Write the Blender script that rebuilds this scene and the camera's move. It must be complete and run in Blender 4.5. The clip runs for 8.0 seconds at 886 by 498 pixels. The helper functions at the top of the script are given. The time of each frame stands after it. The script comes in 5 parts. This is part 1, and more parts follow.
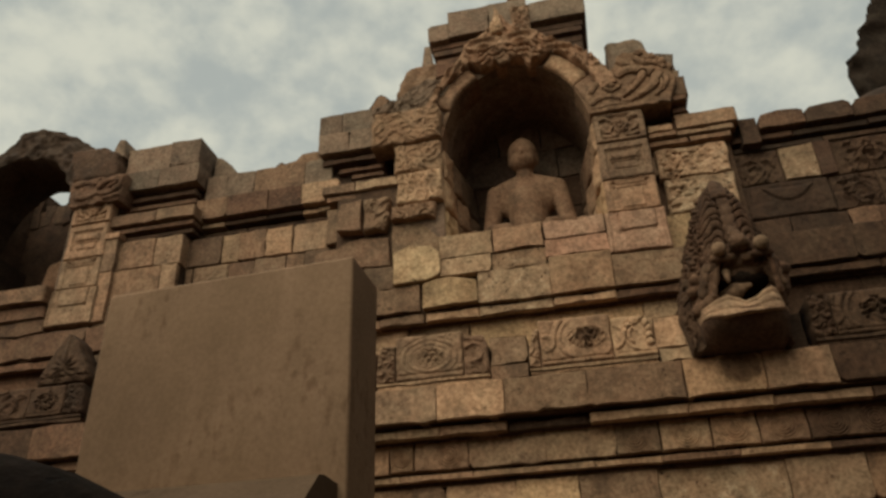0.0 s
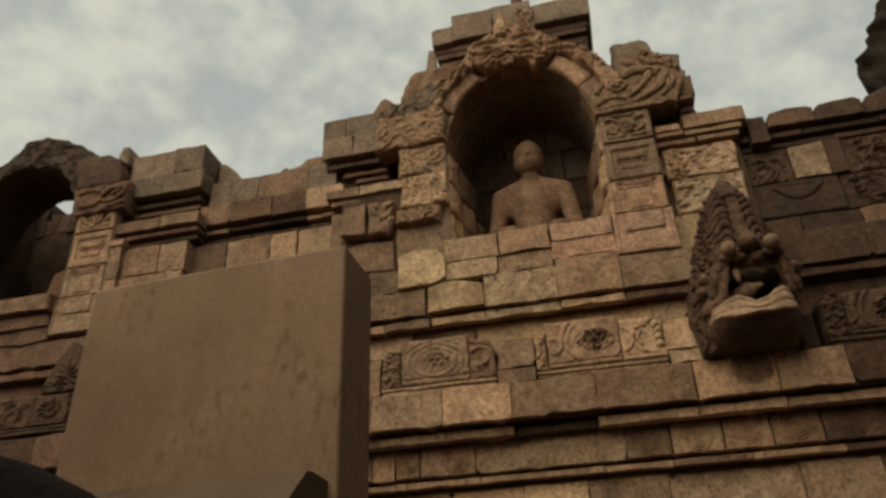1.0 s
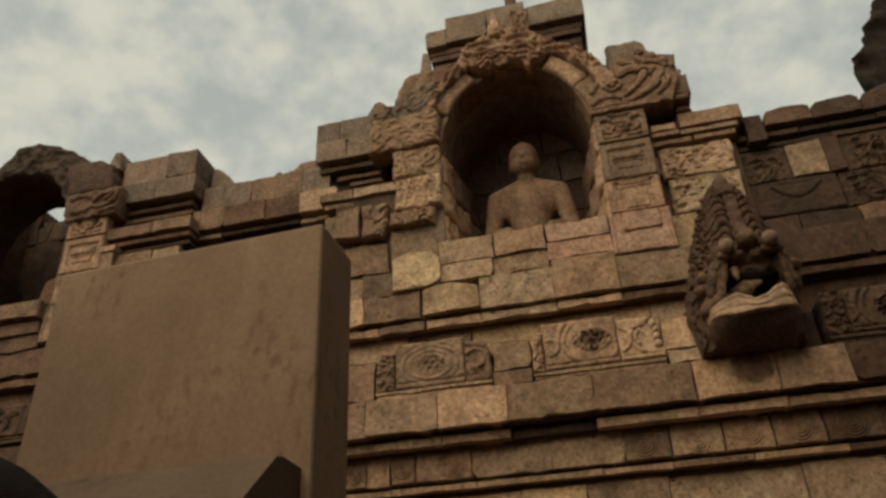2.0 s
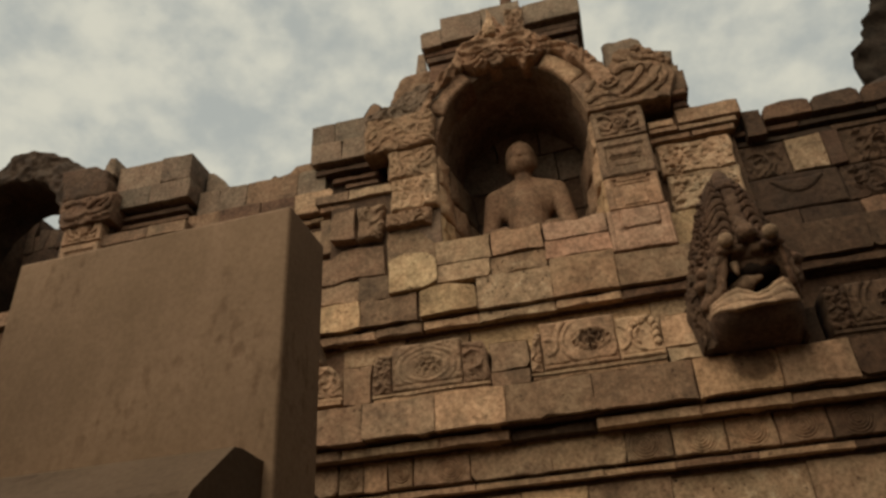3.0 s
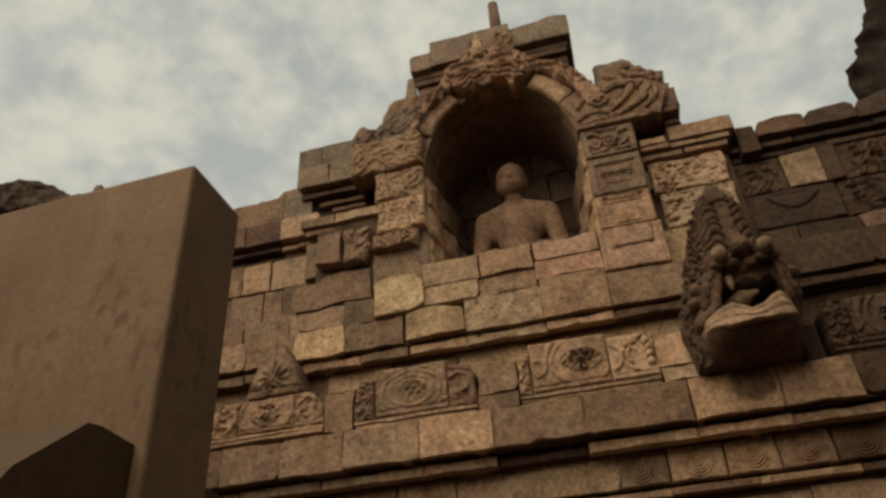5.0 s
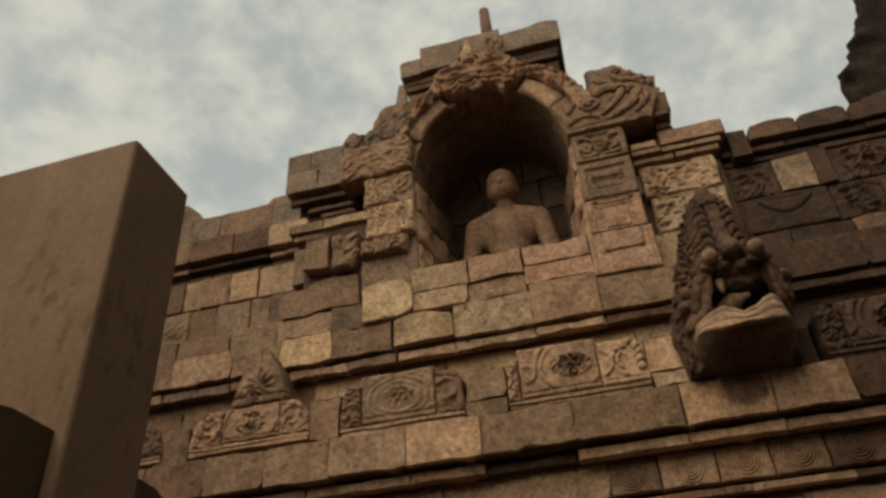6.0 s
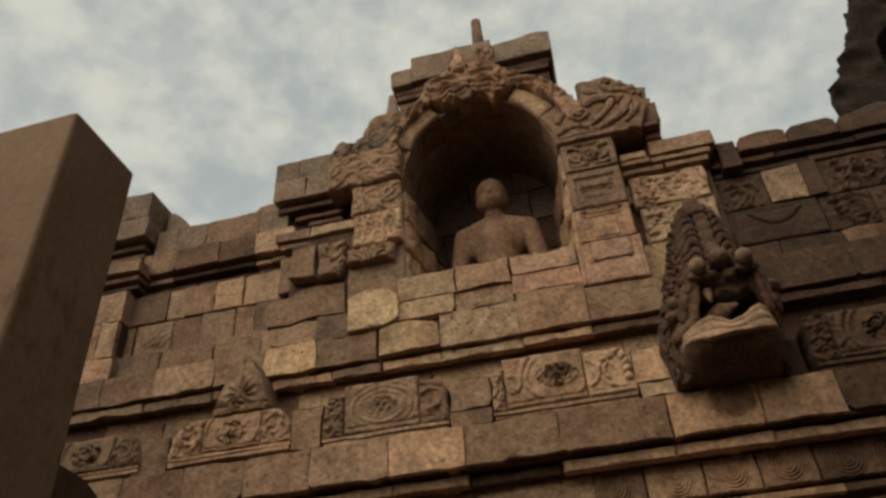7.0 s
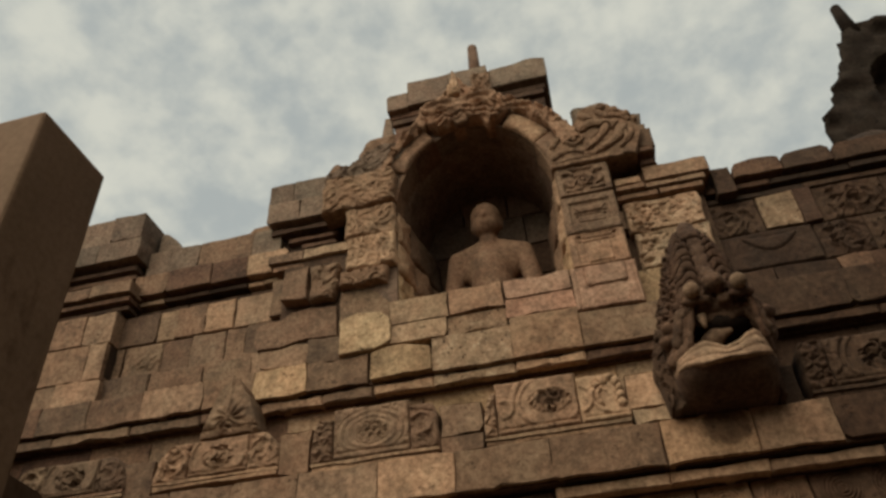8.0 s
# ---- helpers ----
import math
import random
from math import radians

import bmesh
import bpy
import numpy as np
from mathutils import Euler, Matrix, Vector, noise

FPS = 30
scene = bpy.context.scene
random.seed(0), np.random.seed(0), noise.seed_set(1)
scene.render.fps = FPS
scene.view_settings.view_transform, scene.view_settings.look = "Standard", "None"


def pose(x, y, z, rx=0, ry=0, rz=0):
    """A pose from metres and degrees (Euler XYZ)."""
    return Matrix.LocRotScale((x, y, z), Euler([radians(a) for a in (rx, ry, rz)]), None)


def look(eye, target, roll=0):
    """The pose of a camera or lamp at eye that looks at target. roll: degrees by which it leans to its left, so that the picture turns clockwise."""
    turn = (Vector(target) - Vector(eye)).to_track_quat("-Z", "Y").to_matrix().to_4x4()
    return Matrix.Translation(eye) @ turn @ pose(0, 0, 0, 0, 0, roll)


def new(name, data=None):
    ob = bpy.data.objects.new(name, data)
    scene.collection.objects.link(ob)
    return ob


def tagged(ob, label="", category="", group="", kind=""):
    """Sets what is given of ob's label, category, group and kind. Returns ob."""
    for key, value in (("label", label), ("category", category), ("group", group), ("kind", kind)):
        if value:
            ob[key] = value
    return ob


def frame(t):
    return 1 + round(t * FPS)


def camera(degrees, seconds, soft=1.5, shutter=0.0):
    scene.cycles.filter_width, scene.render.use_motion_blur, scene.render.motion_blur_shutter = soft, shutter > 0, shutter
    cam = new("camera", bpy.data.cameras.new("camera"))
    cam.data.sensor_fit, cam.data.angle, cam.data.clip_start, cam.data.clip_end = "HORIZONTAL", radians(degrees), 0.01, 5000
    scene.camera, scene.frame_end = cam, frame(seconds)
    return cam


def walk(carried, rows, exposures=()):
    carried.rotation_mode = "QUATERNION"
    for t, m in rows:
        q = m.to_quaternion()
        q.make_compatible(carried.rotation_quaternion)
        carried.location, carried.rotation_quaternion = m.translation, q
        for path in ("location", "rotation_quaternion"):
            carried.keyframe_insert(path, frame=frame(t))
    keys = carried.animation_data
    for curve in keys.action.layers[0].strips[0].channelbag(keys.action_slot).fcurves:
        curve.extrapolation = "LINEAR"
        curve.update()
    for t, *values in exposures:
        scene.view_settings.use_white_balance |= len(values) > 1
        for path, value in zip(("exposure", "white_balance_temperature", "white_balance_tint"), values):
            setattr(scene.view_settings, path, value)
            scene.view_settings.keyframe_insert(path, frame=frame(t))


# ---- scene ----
cam = camera(61.6, 8.0, soft=2.9)
PATH = [
    (0, (0.02, -3.389, 1.536), (-0.326, -1.678, 2.512), -2.2),
    (0.5, (0.019, -3.36, 1.532), (-0.339, -1.658, 2.52), -2.3),
    (1, (0.025, -3.329, 1.532), (-0.34, -1.634, 2.53), -2.4),
    (1.5, (0.027, -3.292, 1.525), (-0.334, -1.604, 2.536), -2.6),
    (3, (0.054, -3.19, 1.514), (-0.31, -1.519, 2.55), -3.6),
    (3.5, (0.072, -3.15, 1.517), (-0.298, -1.486, 2.564), -3.7),
    (4, (0.088, -3.108, 1.517), (-0.275, -1.455, 2.582), -3.9),
    (4.5, (0.097, -3.064, 1.505), (-0.266, -1.433, 2.604), -4.0),
    (6, (0.134, -2.952, 1.49), (-0.21, -1.353, 2.639), -4.3),
    (6.5, (0.149, -2.923, 1.485), (-0.185, -1.331, 2.648), -4.2),
    (7, (0.162, -2.889, 1.481), (-0.162, -1.31, 2.664), -4.1),
    (7.5, (0.167, -2.863, 1.477), (-0.147, -1.307, 2.694), -3.8),
    (8, (0.173, -2.852, 1.479), (-0.13, -1.313, 2.72), -3.8),
]
walk(cam, [(t, look(e, g, r)) for t, e, g, r in PATH],
     exposures=[(0, 0.0, 6500, 7), (1.7, 0.0, 6560, 8), (3.5, 0.0, 6650, 10), (4.5, 0.0, 6650, 10), (6, 0.0, 6450, 10), (7, 0.0, 6310, 10), (8, 0.0, 6310, 10)])

# ---- light ----
SUN_AZ, SUN_EL = radians(203), radians(45)   # compass angle from +y towards +x
world = bpy.data.worlds.new("sky")
scene.world = world
world.use_nodes = True
wn, wl = world.node_tree.nodes, world.node_tree.links
wn.clear()


def wnode(kind, **values):
    n = wn.new(kind)
    for k, v in values.items():
        n.inputs[k].default_value = v
    return n


sky = wn.new("ShaderNodeTexSky")
sky.sky_type, sky.sun_disc = "NISHITA", False
sky.sun_elevation, sky.sun_rotation = SUN_EL, SUN_AZ
coord = wn.new("ShaderNodeTexCoord")
flat = wn.new("ShaderNodeMapping")
flat.inputs["Scale"].default_value = (1.0, 1.0, 1.3)
flat.inputs["Location"].default_value = (0.35, 0.1, 0.8)
big = wnode("ShaderNodeTexNoise", Scale=8.5, Detail=6.0, Roughness=0.52, Distortion=0.1)
small = wnode("ShaderNodeTexNoise", Scale=26.0, Detail=4.0, Roughness=0.5)
mixn = wn.new("ShaderNodeMath")
mixn.operation = "MULTIPLY_ADD"
mixn.inputs[1].default_value = 0.5
ramp = wn.new("ShaderNodeValToRGB")
ramp.color_ramp.elements[0].position, ramp.color_ramp.elements[1].position = 0.52, 1.02
ramp.color_ramp.interpolation = "EASE"
ramp.color_ramp.elements[0].color = (0.0, 0.0, 0.0, 1)
ramp.color_ramp.elements[1].color = (1.0, 1.0, 1.0, 1)
sky_soft = wn.new("ShaderNodeMix")
sky_soft.data_type, sky_soft.blend_type = "RGBA", "MIX"
sky_soft.inputs[0].default_value = 0.88
sky_soft.inputs[7].default_value = (4.5, 4.72, 4.32, 1)
clouds = wn.new("ShaderNodeMix")
clouds.data_type = "RGBA"
clouds.inputs[7].default_value = (6.4, 6.3, 5.35, 1)
back = wnode("ShaderNodeBackground", Strength=0.1)
out = wn.new("ShaderNodeOutputWorld")
wl.new(coord.outputs["Generated"], flat.inputs[0])
wl.new(flat.outputs[0], big.inputs["Vector"])
wl.new(flat.outputs[0], small.inputs["Vector"])
wl.new(small.outputs[0], mixn.inputs[0])
wl.new(big.outputs[0], mixn.inputs[2])
wl.new(mixn.outputs[0], ramp.inputs[0])
wl.new(sky.outputs[0], sky_soft.inputs[6])
wl.new(sky_soft.outputs[2], clouds.inputs[6])
wl.new(ramp.outputs[0], clouds.inputs[0])
wl.new(clouds.outputs[2], back.inputs[0])
wl.new(back.outputs[0], out.inputs[0])

sun_data = bpy.data.lights.new("sun", "SUN")
sun_data.energy, sun_data.angle, sun_data.color = 3.1, radians(60), (1.0, 0.89, 0.71)
sun = new("sun", sun_data)
sun.matrix_world = look((0, 0, 0), (-math.sin(SUN_AZ) * math.cos(SUN_EL), -math.cos(SUN_AZ) * math.cos(SUN_EL), -math.sin(SUN_EL)))
scene.view_settings.exposure = 0.0


# ---- materials ----
def stone_material(name, dark, light, pale, spots=0.5, bump=0.85, pale_at=0.66, scale=1.0, pits=0.5, stain_at=None, mottle=1.0, gloss=0.25):
    """Weathered volcanic stone: two tones by stone, stains, lichen, pits and grain."""
    m = bpy.data.materials.new(name)
    m.use_nodes = True
    n, l = m.node_tree.nodes, m.node_tree.links
    shader = n["Principled BSDF"]
    shader.inputs["Specular IOR Level"].default_value = gloss
    tex = n.new("ShaderNodeTexCoord")
    info = n.new("ShaderNodeObjectInfo")
    shift = n.new("ShaderNodeVectorMath")
    shift.operation = "MULTIPLY_ADD"
    comb = n.new("ShaderNodeCombineXYZ")
    l.new(info.outputs["Random"], comb.inputs[0])
    l.new(info.outputs["Random"], comb.inputs[2])
    l.new(comb.outputs[0], shift.inputs[0])
    shift.inputs[1].default_value = (37, 11, 53)
    l.new(tex.outputs["Object"], shift.inputs[2])

    def noise_node(scale_, detail, rough=0.6):
        t = n.new("ShaderNodeTexNoise")
        t.inputs["Scale"].default_value, t.inputs["Detail"].default_value, t.inputs["Roughness"].default_value = scale_ * scale, detail, rough
        l.new(shift.outputs[0], t.inputs["Vector"])
        return t

    def ramp_node(src, a, b, ca=(0, 0, 0, 1), cb=(1, 1, 1, 1)):
        r = n.new("ShaderNodeValToRGB")
        r.color_ramp.interpolation = "EASE"
        r.color_ramp.elements[0].position, r.color_ramp.elements[1].position = a, b
        r.color_ramp.elements[0].color, r.color_ramp.elements[1].color = ca, cb
        l.new(src, r.inputs[0])
        return r

    def mix_node(kind, fac, a, b):
        x = n.new("ShaderNodeMix")
        x.data_type, x.blend_type = "RGBA", kind
        for sock, v in ((0, fac), (6, a), (7, b)):
            if isinstance(v, (int, float, tuple)):
                x.inputs[sock].default_value = v
            else:
                l.new(v, x.inputs[sock])
        return x.outputs[2]

    stain, grain, blot, fine = noise_node(3.0, 7), noise_node(48, 4, 0.6), noise_node(10, 6, 0.62), noise_node(150, 2, 0.6)
    crust, lichen = noise_node(5.5, 8, 0.7), noise_node(27, 5, 0.7)
    add = n.new("ShaderNodeMath")
    add.operation = "MULTIPLY_ADD"
    add.inputs[1].default_value = 0.6
    l.new(info.outputs["Random"], add.inputs[0])
    half = n.new("ShaderNodeMath")
    half.operation = "MULTIPLY"
    half.inputs[1].default_value = 0.5
    l.new(stain.outputs[0], half.inputs[0])
    l.new(half.outputs[0], add.inputs[2])
    base = mix_node("MIX", ramp_node(add.outputs[0], 0.18, 0.74).outputs[0], (*dark, 1), (*light, 1))
    base = mix_node("MIX", ramp_node(blot.outputs[0], pale_at - 0.06, pale_at + 0.14, cb=(spots, spots, spots, 1)).outputs[0], base, (*pale, 1))
    base = mix_node("MIX", ramp_node(lichen.outputs[0], 0.60, 0.72, cb=(spots * 0.7, spots * 0.7, spots * 0.7, 1)).outputs[0], base, (*pale, 1))
    hue = n.new("ShaderNodeMath")
    hue.operation = "MULTIPLY"
    hue.inputs[1].default_value = 7.31
    l.new(info.outputs["Random"], hue.inputs[0])
    fract = n.new("ShaderNodeMath")
    fract.operation = "FRACT"
    l.new(hue.outputs[0], fract.inputs[0])
    base = mix_node("MULTIPLY", 1.0, base, ramp_node(fract.outputs[0], 0.1, 0.9, (1.06, 1.0, 0.97, 1), (0.98, 1.0, 0.99, 1)).outputs[0])
    tint = noise_node(7.5, 5, 0.65)
    base = mix_node("MULTIPLY", 1.0, base, ramp_node(tint.outputs[0], 0.34, 0.66, (1.04, 0.975, 0.93, 1), (0.985, 1.0, 0.965, 1)).outputs[0])
    speck = noise_node(85, 3, 0.6)
    base = mix_node("MULTIPLY", mottle, base, ramp_node(speck.outputs[0], 0.33, 0.52, (0.76, 0.74, 0.72, 1), (1.02, 1.02, 1.02, 1)).outputs[0])
    crusted = tuple(c * 0.42 for c in dark)
    base = mix_node("MIX", ramp_node(crust.outputs[0], 0.50, 0.66, cb=(0.5 * mottle, 0.5 * mottle, 0.5 * mottle, 1)).outputs[0], base, (*crusted, 1))
    base = mix_node("MULTIPLY", mottle, base, ramp_node(blot.outputs[0], 0.30, 0.62, (0.74, 0.72, 0.70, 1), (1.08, 1.08, 1.08, 1)).outputs[0])
    base = mix_node("MULTIPLY", 1.0, base, ramp_node(grain.outputs[0], 0.32, 0.68, (0.72, 0.70, 0.68, 1), (1.13, 1.13, 1.13, 1)).outputs[0])
    pit = noise_node(33, 3, 0.5)
    dips = ramp_node(pit.outputs[0], 0.27, 0.37)
    base = mix_node("MULTIPLY", pits, base, ramp_node(pit.outputs[0], 0.29, 0.37, (0.2, 0.17, 0.15, 1), (1, 1, 1, 1)).outputs[0])
    if stain_at:
        # the fan of dirt left by dripping water
        fan = n.new("ShaderNodeMapping")
        fan.inputs["Location"].default_value = (-stain_at[0] / stain_at[2], 0, -stain_at[1] / stain_at[3])
        fan.inputs["Scale"].default_value = (1 / stain_at[2], 0, 1 / stain_at[3])
        reach = n.new("ShaderNodeVectorMath")
        reach.operation = "LENGTH"
        l.new(tex.outputs["Object"], fan.inputs[0])
        l.new(fan.outputs[0], reach.inputs[0])
        ragged = n.new("ShaderNodeMath")
        ragged.operation = "MULTIPLY_ADD"
        ragged.inputs[1].default_value = 0.5
        l.new(lichen.outputs[0], ragged.inputs[0])
        l.new(reach.outputs["Value"], ragged.inputs[2])
        base = mix_node("MULTIPLY", 1.0, base, ramp_node(ragged.outputs[0], 0.8, 1.35, (0.38, 0.35, 0.33, 1), (1, 1, 1, 1)).outputs[0])
    l.new(base, shader.inputs["Base Color"])
    shader.inputs["Roughness"].default_value = 0.9
    height = n.new("ShaderNodeMath")
    height.operation = "MULTIPLY_ADD"
    height.inputs[1].default_value = 0.35
    l.new(grain.outputs[0], height.inputs[0])
    l.new(blot.outputs[0], height.inputs[2])
    h2 = n.new("ShaderNodeMath")
    h2.operation = "MULTIPLY_ADD"
    h2.inputs[1].default_value = 0.12
    l.new(fine.outputs[0], h2.inputs[0])
    l.new(height.outputs[0], h2.inputs[2])
    h3 = n.new("ShaderNodeMath")
    h3.operation = "MULTIPLY_ADD"
    h3.inputs[1].default_value = 0.5 * pits
    l.new(dips.outputs[0], h3.inputs[0])
    l.new(h2.outputs[0], h3.inputs[2])
    b = n.new("ShaderNodeBump")
    b.inputs["Strength"].default_value, b.inputs["Distance"].default_value = bump, 0.012
    l.new(h3.outputs[0], b.inputs["Height"])
    l.new(b.outputs[0], shader.inputs["Normal"])
    return m


TAN = stone_material("tan_stone", (0.230, 0.150, 0.092), (0.392, 0.270, 0.172), (0.470, 0.370, 0.260), 0.45)
BROWN = stone_material("brown_stone", (0.162, 0.103, 0.067), (0.294, 0.192, 0.123), (0.382, 0.290, 0.198), 0.4)
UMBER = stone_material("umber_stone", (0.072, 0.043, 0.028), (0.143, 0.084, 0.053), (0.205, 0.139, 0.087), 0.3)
# also stands in for shade: niche backs, recesses, ends of the wall
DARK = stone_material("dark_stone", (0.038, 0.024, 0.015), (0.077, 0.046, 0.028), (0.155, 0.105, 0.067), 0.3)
SPOUT = stone_material("spout_stone", (0.056, 0.033, 0.021), (0.107, 0.064, 0.039), (0.17, 0.115, 0.073), 0.3)
STAINED = stone_material("stained_carved_stone", (0.162, 0.103, 0.067), (0.294, 0.192, 0.123), (0.382, 0.290, 0.198), 0.3, stain_at=(0.055, 0.02, 0.085, 0.055))
HAZEL = stone_material("hazel_stone", (0.116, 0.074, 0.048), (0.212, 0.139, 0.088), (0.285, 0.21, 0.14), 0.35)
ROSY = stone_material("rosy_stone", (0.235, 0.140, 0.094), (0.36, 0.222, 0.152), (0.44, 0.31, 0.22), 0.4)
GREY = stone_material("grey_stone", (0.118, 0.087, 0.063), (0.202, 0.150, 0.108), (0.33, 0.265, 0.20), 0.35)
PALE = stone_material("pale_stone", (0.33, 0.225, 0.130), (0.46, 0.325, 0.195), (0.54, 0.43, 0.30), 0.5)
PITTED = stone_material("pitted_lichen_stone", (0.215, 0.143, 0.089), (0.335, 0.232, 0.149), (0.46, 0.375, 0.265), 0.6, 1.0, 0.56, 1.4, 1.0)
# niche insides: darker than the facing, with their shade in the colour
VAULT_SHADE = stone_material("vault_shade_stone", (0.108, 0.077, 0.056), (0.178, 0.128, 0.093), (0.18, 0.133, 0.09), 0.25)
STATUE = stone_material("statue_stone", (0.155, 0.098, 0.063), (0.218, 0.140, 0.090), (0.27, 0.195, 0.13), 0.12, 0.3, pits=0.1)


def slab_material(name, dark, light, streak):
    """Smooth dressed stone: faint upright streaks, cloudy tone, small scattered pits."""
    m = bpy.data.materials.new(name)
    m.use_nodes = True
    n, l = m.node_tree.nodes, m.node_tree.links
    shader = n["Principled BSDF"]
    shader.inputs["Roughness"].default_value = 0.85
    shader.inputs["Specular IOR Level"].default_value = 0.2
    tex = n.new("ShaderNodeTexCoord")

    def noise_node(scale, detail, stretch=(1, 1, 1)):
        mp, t = n.new("ShaderNodeMapping"), n.new("ShaderNodeTexNoise")
        mp.inputs["Scale"].default_value = stretch
        t.inputs["Scale"].default_value, t.inputs["Detail"].default_value = scale, detail
        l.new(tex.outputs["Object"], mp.inputs[0])
        l.new(mp.outputs[0], t.inputs["Vector"])
        return t.outputs[0]

    def ramp_node(src, a, b, ca, cb):
        r = n.new("ShaderNodeValToRGB")
        r.color_ramp.elements[0].position, r.color_ramp.elements[1].position = a, b
        r.color_ramp.elements[0].color, r.color_ramp.elements[1].color = (*ca, 1), (*cb, 1)
        l.new(src, r.inputs[0])
        return r.outputs[0]

    def mul(a, b, fac=1.0):
        x = n.new("ShaderNodeMix")
        x.data_type, x.blend_type = "RGBA", "MULTIPLY"
        x.inputs[0].default_value = fac
        l.new(a, x.inputs[6])
        l.new(b, x.inputs[7])
        return x.outputs[2]

    cloud, lines, grain, pits, where = noise_node(5, 4), noise_node(9, 5, (2.0, 2.0, 0.9)), noise_node(160, 3), noise_node(48, 3, (1.3, 1.3, 0.7)), noise_node(7, 3)
    base = ramp_node(cloud, 0.3, 0.7, dark, light)
    base = mul(base, ramp_node(lines, 0.35, 0.65, (streak, streak, streak * 0.97), (1.05, 1.05, 1.05)))
    base = mul(base, ramp_node(grain, 0.3, 0.7, (0.88, 0.87, 0.86), (1.08, 1.08, 1.08)))
    spot = ramp_node(pits, 0.32, 0.50, (0.70, 0.66, 0.63), (1, 1, 1))
    keep = n.new("ShaderNodeMix")
    keep.data_type = "RGBA"
    l.new(ramp_node(where, 0.50, 0.62, (0, 0, 0), (1, 1, 1)), keep.inputs[0])
    keep.inputs[6].default_value = (1, 1, 1, 1)
    l.new(spot, keep.inputs[7])
    base = mul(base, keep.outputs[2])
    l.new(base, shader.inputs["Base Color"])
    b = n.new("ShaderNodeBump")
    b.inputs["Strength"].default_value, b.inputs["Distance"].default_value = 0.35, 0.004
    l.new(keep.outputs[2], b.inputs["Height"])
    l.new(b.outputs[0], shader.inputs["Normal"])
    return m


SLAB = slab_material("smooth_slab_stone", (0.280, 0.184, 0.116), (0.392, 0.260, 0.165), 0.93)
# half the slab's tone: the plinth's shade is put in its colour
PLINTH = slab_material("shaded_plinth_stone", (0.130, 0.086, 0.055), (0.180, 0.119, 0.076), 0.93)
# near-black tone holding the shade of spout mouth, post and silhouetted turret
POST = stone_material("shade_black_stone", (0.014, 0.010, 0.008), (0.027, 0.020, 0.015), (0.045, 0.035, 0.026), 0.2, gloss=0.08)
DRIPPED = stone_material("drip_stained_stone", (0.235, 0.150, 0.088), (0.40, 0.270, 0.165), (0.48, 0.37, 0.25), 0.45, stain_at=(0.06, 0.04, 0.135, 0.13))
PAVING = stone_material("paving_stone", (0.14, 0.103, 0.072), (0.23, 0.172, 0.12), (0.32, 0.26, 0.19), 0.3)


# ---- building tools ----
def vn(x, z, size, seed):
    """Smooth noise from 0 to 1 with cells of that size, for arrays."""
    table = np.random.RandomState(seed).rand(64, 64)
    x, z = np.asarray(x, float) / size + 17.3, np.asarray(z, float) / size + 9.1
    i, j = np.floor(x).astype(int), np.floor(z).astype(int)
    f, g = x - i, z - j
    f, g = f * f * (3 - 2 * f), g * g * (3 - 2 * g)
    a, b = table[i % 64, j % 64], table[(i + 1) % 64, j % 64]
    c, d = table[i % 64, (j + 1) % 64], table[(i + 1) % 64, (j + 1) % 64]
    return (a * (1 - f) + b * f) * (1 - g) + (c * (1 - f) + d * f) * g


def thing(name, at, label="", category="", group="", kind=""):
    ob = new(name)
    ob.location = at
    return tagged(ob, label, category, group, kind)


def place_of(ob):
    v = Vector((0, 0, 0))
    while ob is not None:
        v += ob.location
        ob = ob.parent
    return v


def part(name, verts, faces, material, parent=None, label="", smooth=False, at=None):
    """One mesh object from places in the world, under its thing."""
    o = Vector(at) if at is not None else Vector(np.mean(np.array(verts, float), axis=0))
    me = bpy.data.meshes.new(name)
    me.from_pydata([tuple(Vector(v) - o) for v in verts], [], faces)
    me.materials.append(material)
    if smooth:
        me.polygons.foreach_set("use_smooth", [True] * len(me.polygons))
    me.update()
    ob = new(name, me)
    if parent is not None:
        ob.parent = parent
        ob.location = o - place_of(parent)
    else:
        ob.location = o
    if label:
        ob["label"] = label
    return ob


def part_bm(name, bm, material, parent=None, label="", smooth=True, at=None):
    bm.verts.index_update()
    verts = [v.co.copy() for v in bm.verts]
    faces = [[v.index for v in f.verts] for f in bm.faces]
    bm.free()
    return part(name, verts, faces, material, parent, label, smooth, at)


def box_mesh(x0, x1, y0, y1, z0, z1):
    v = [(x, y, z) for z in (z0, z1) for y in (y0, y1) for x in (x0, x1)]
    f = [(0, 2, 3, 1), (4, 5, 7, 6), (0, 1, 5, 4), (1, 3, 7, 5), (3, 2, 6, 7), (2, 0, 4, 6)]
    return v, f


def core(name, boxes, material, label, category="wall"):
    """The rubble core of a wall, one mesh, behind its facing stones."""
    verts, faces = [], []
    for b in boxes:
        v, f = box_mesh(*b)
        faces += [[i + len(verts) for i in q] for q in f]
        verts += v
    return tagged(part(name, verts, faces, material), label, category, kind="structure")


seed_count = [0]


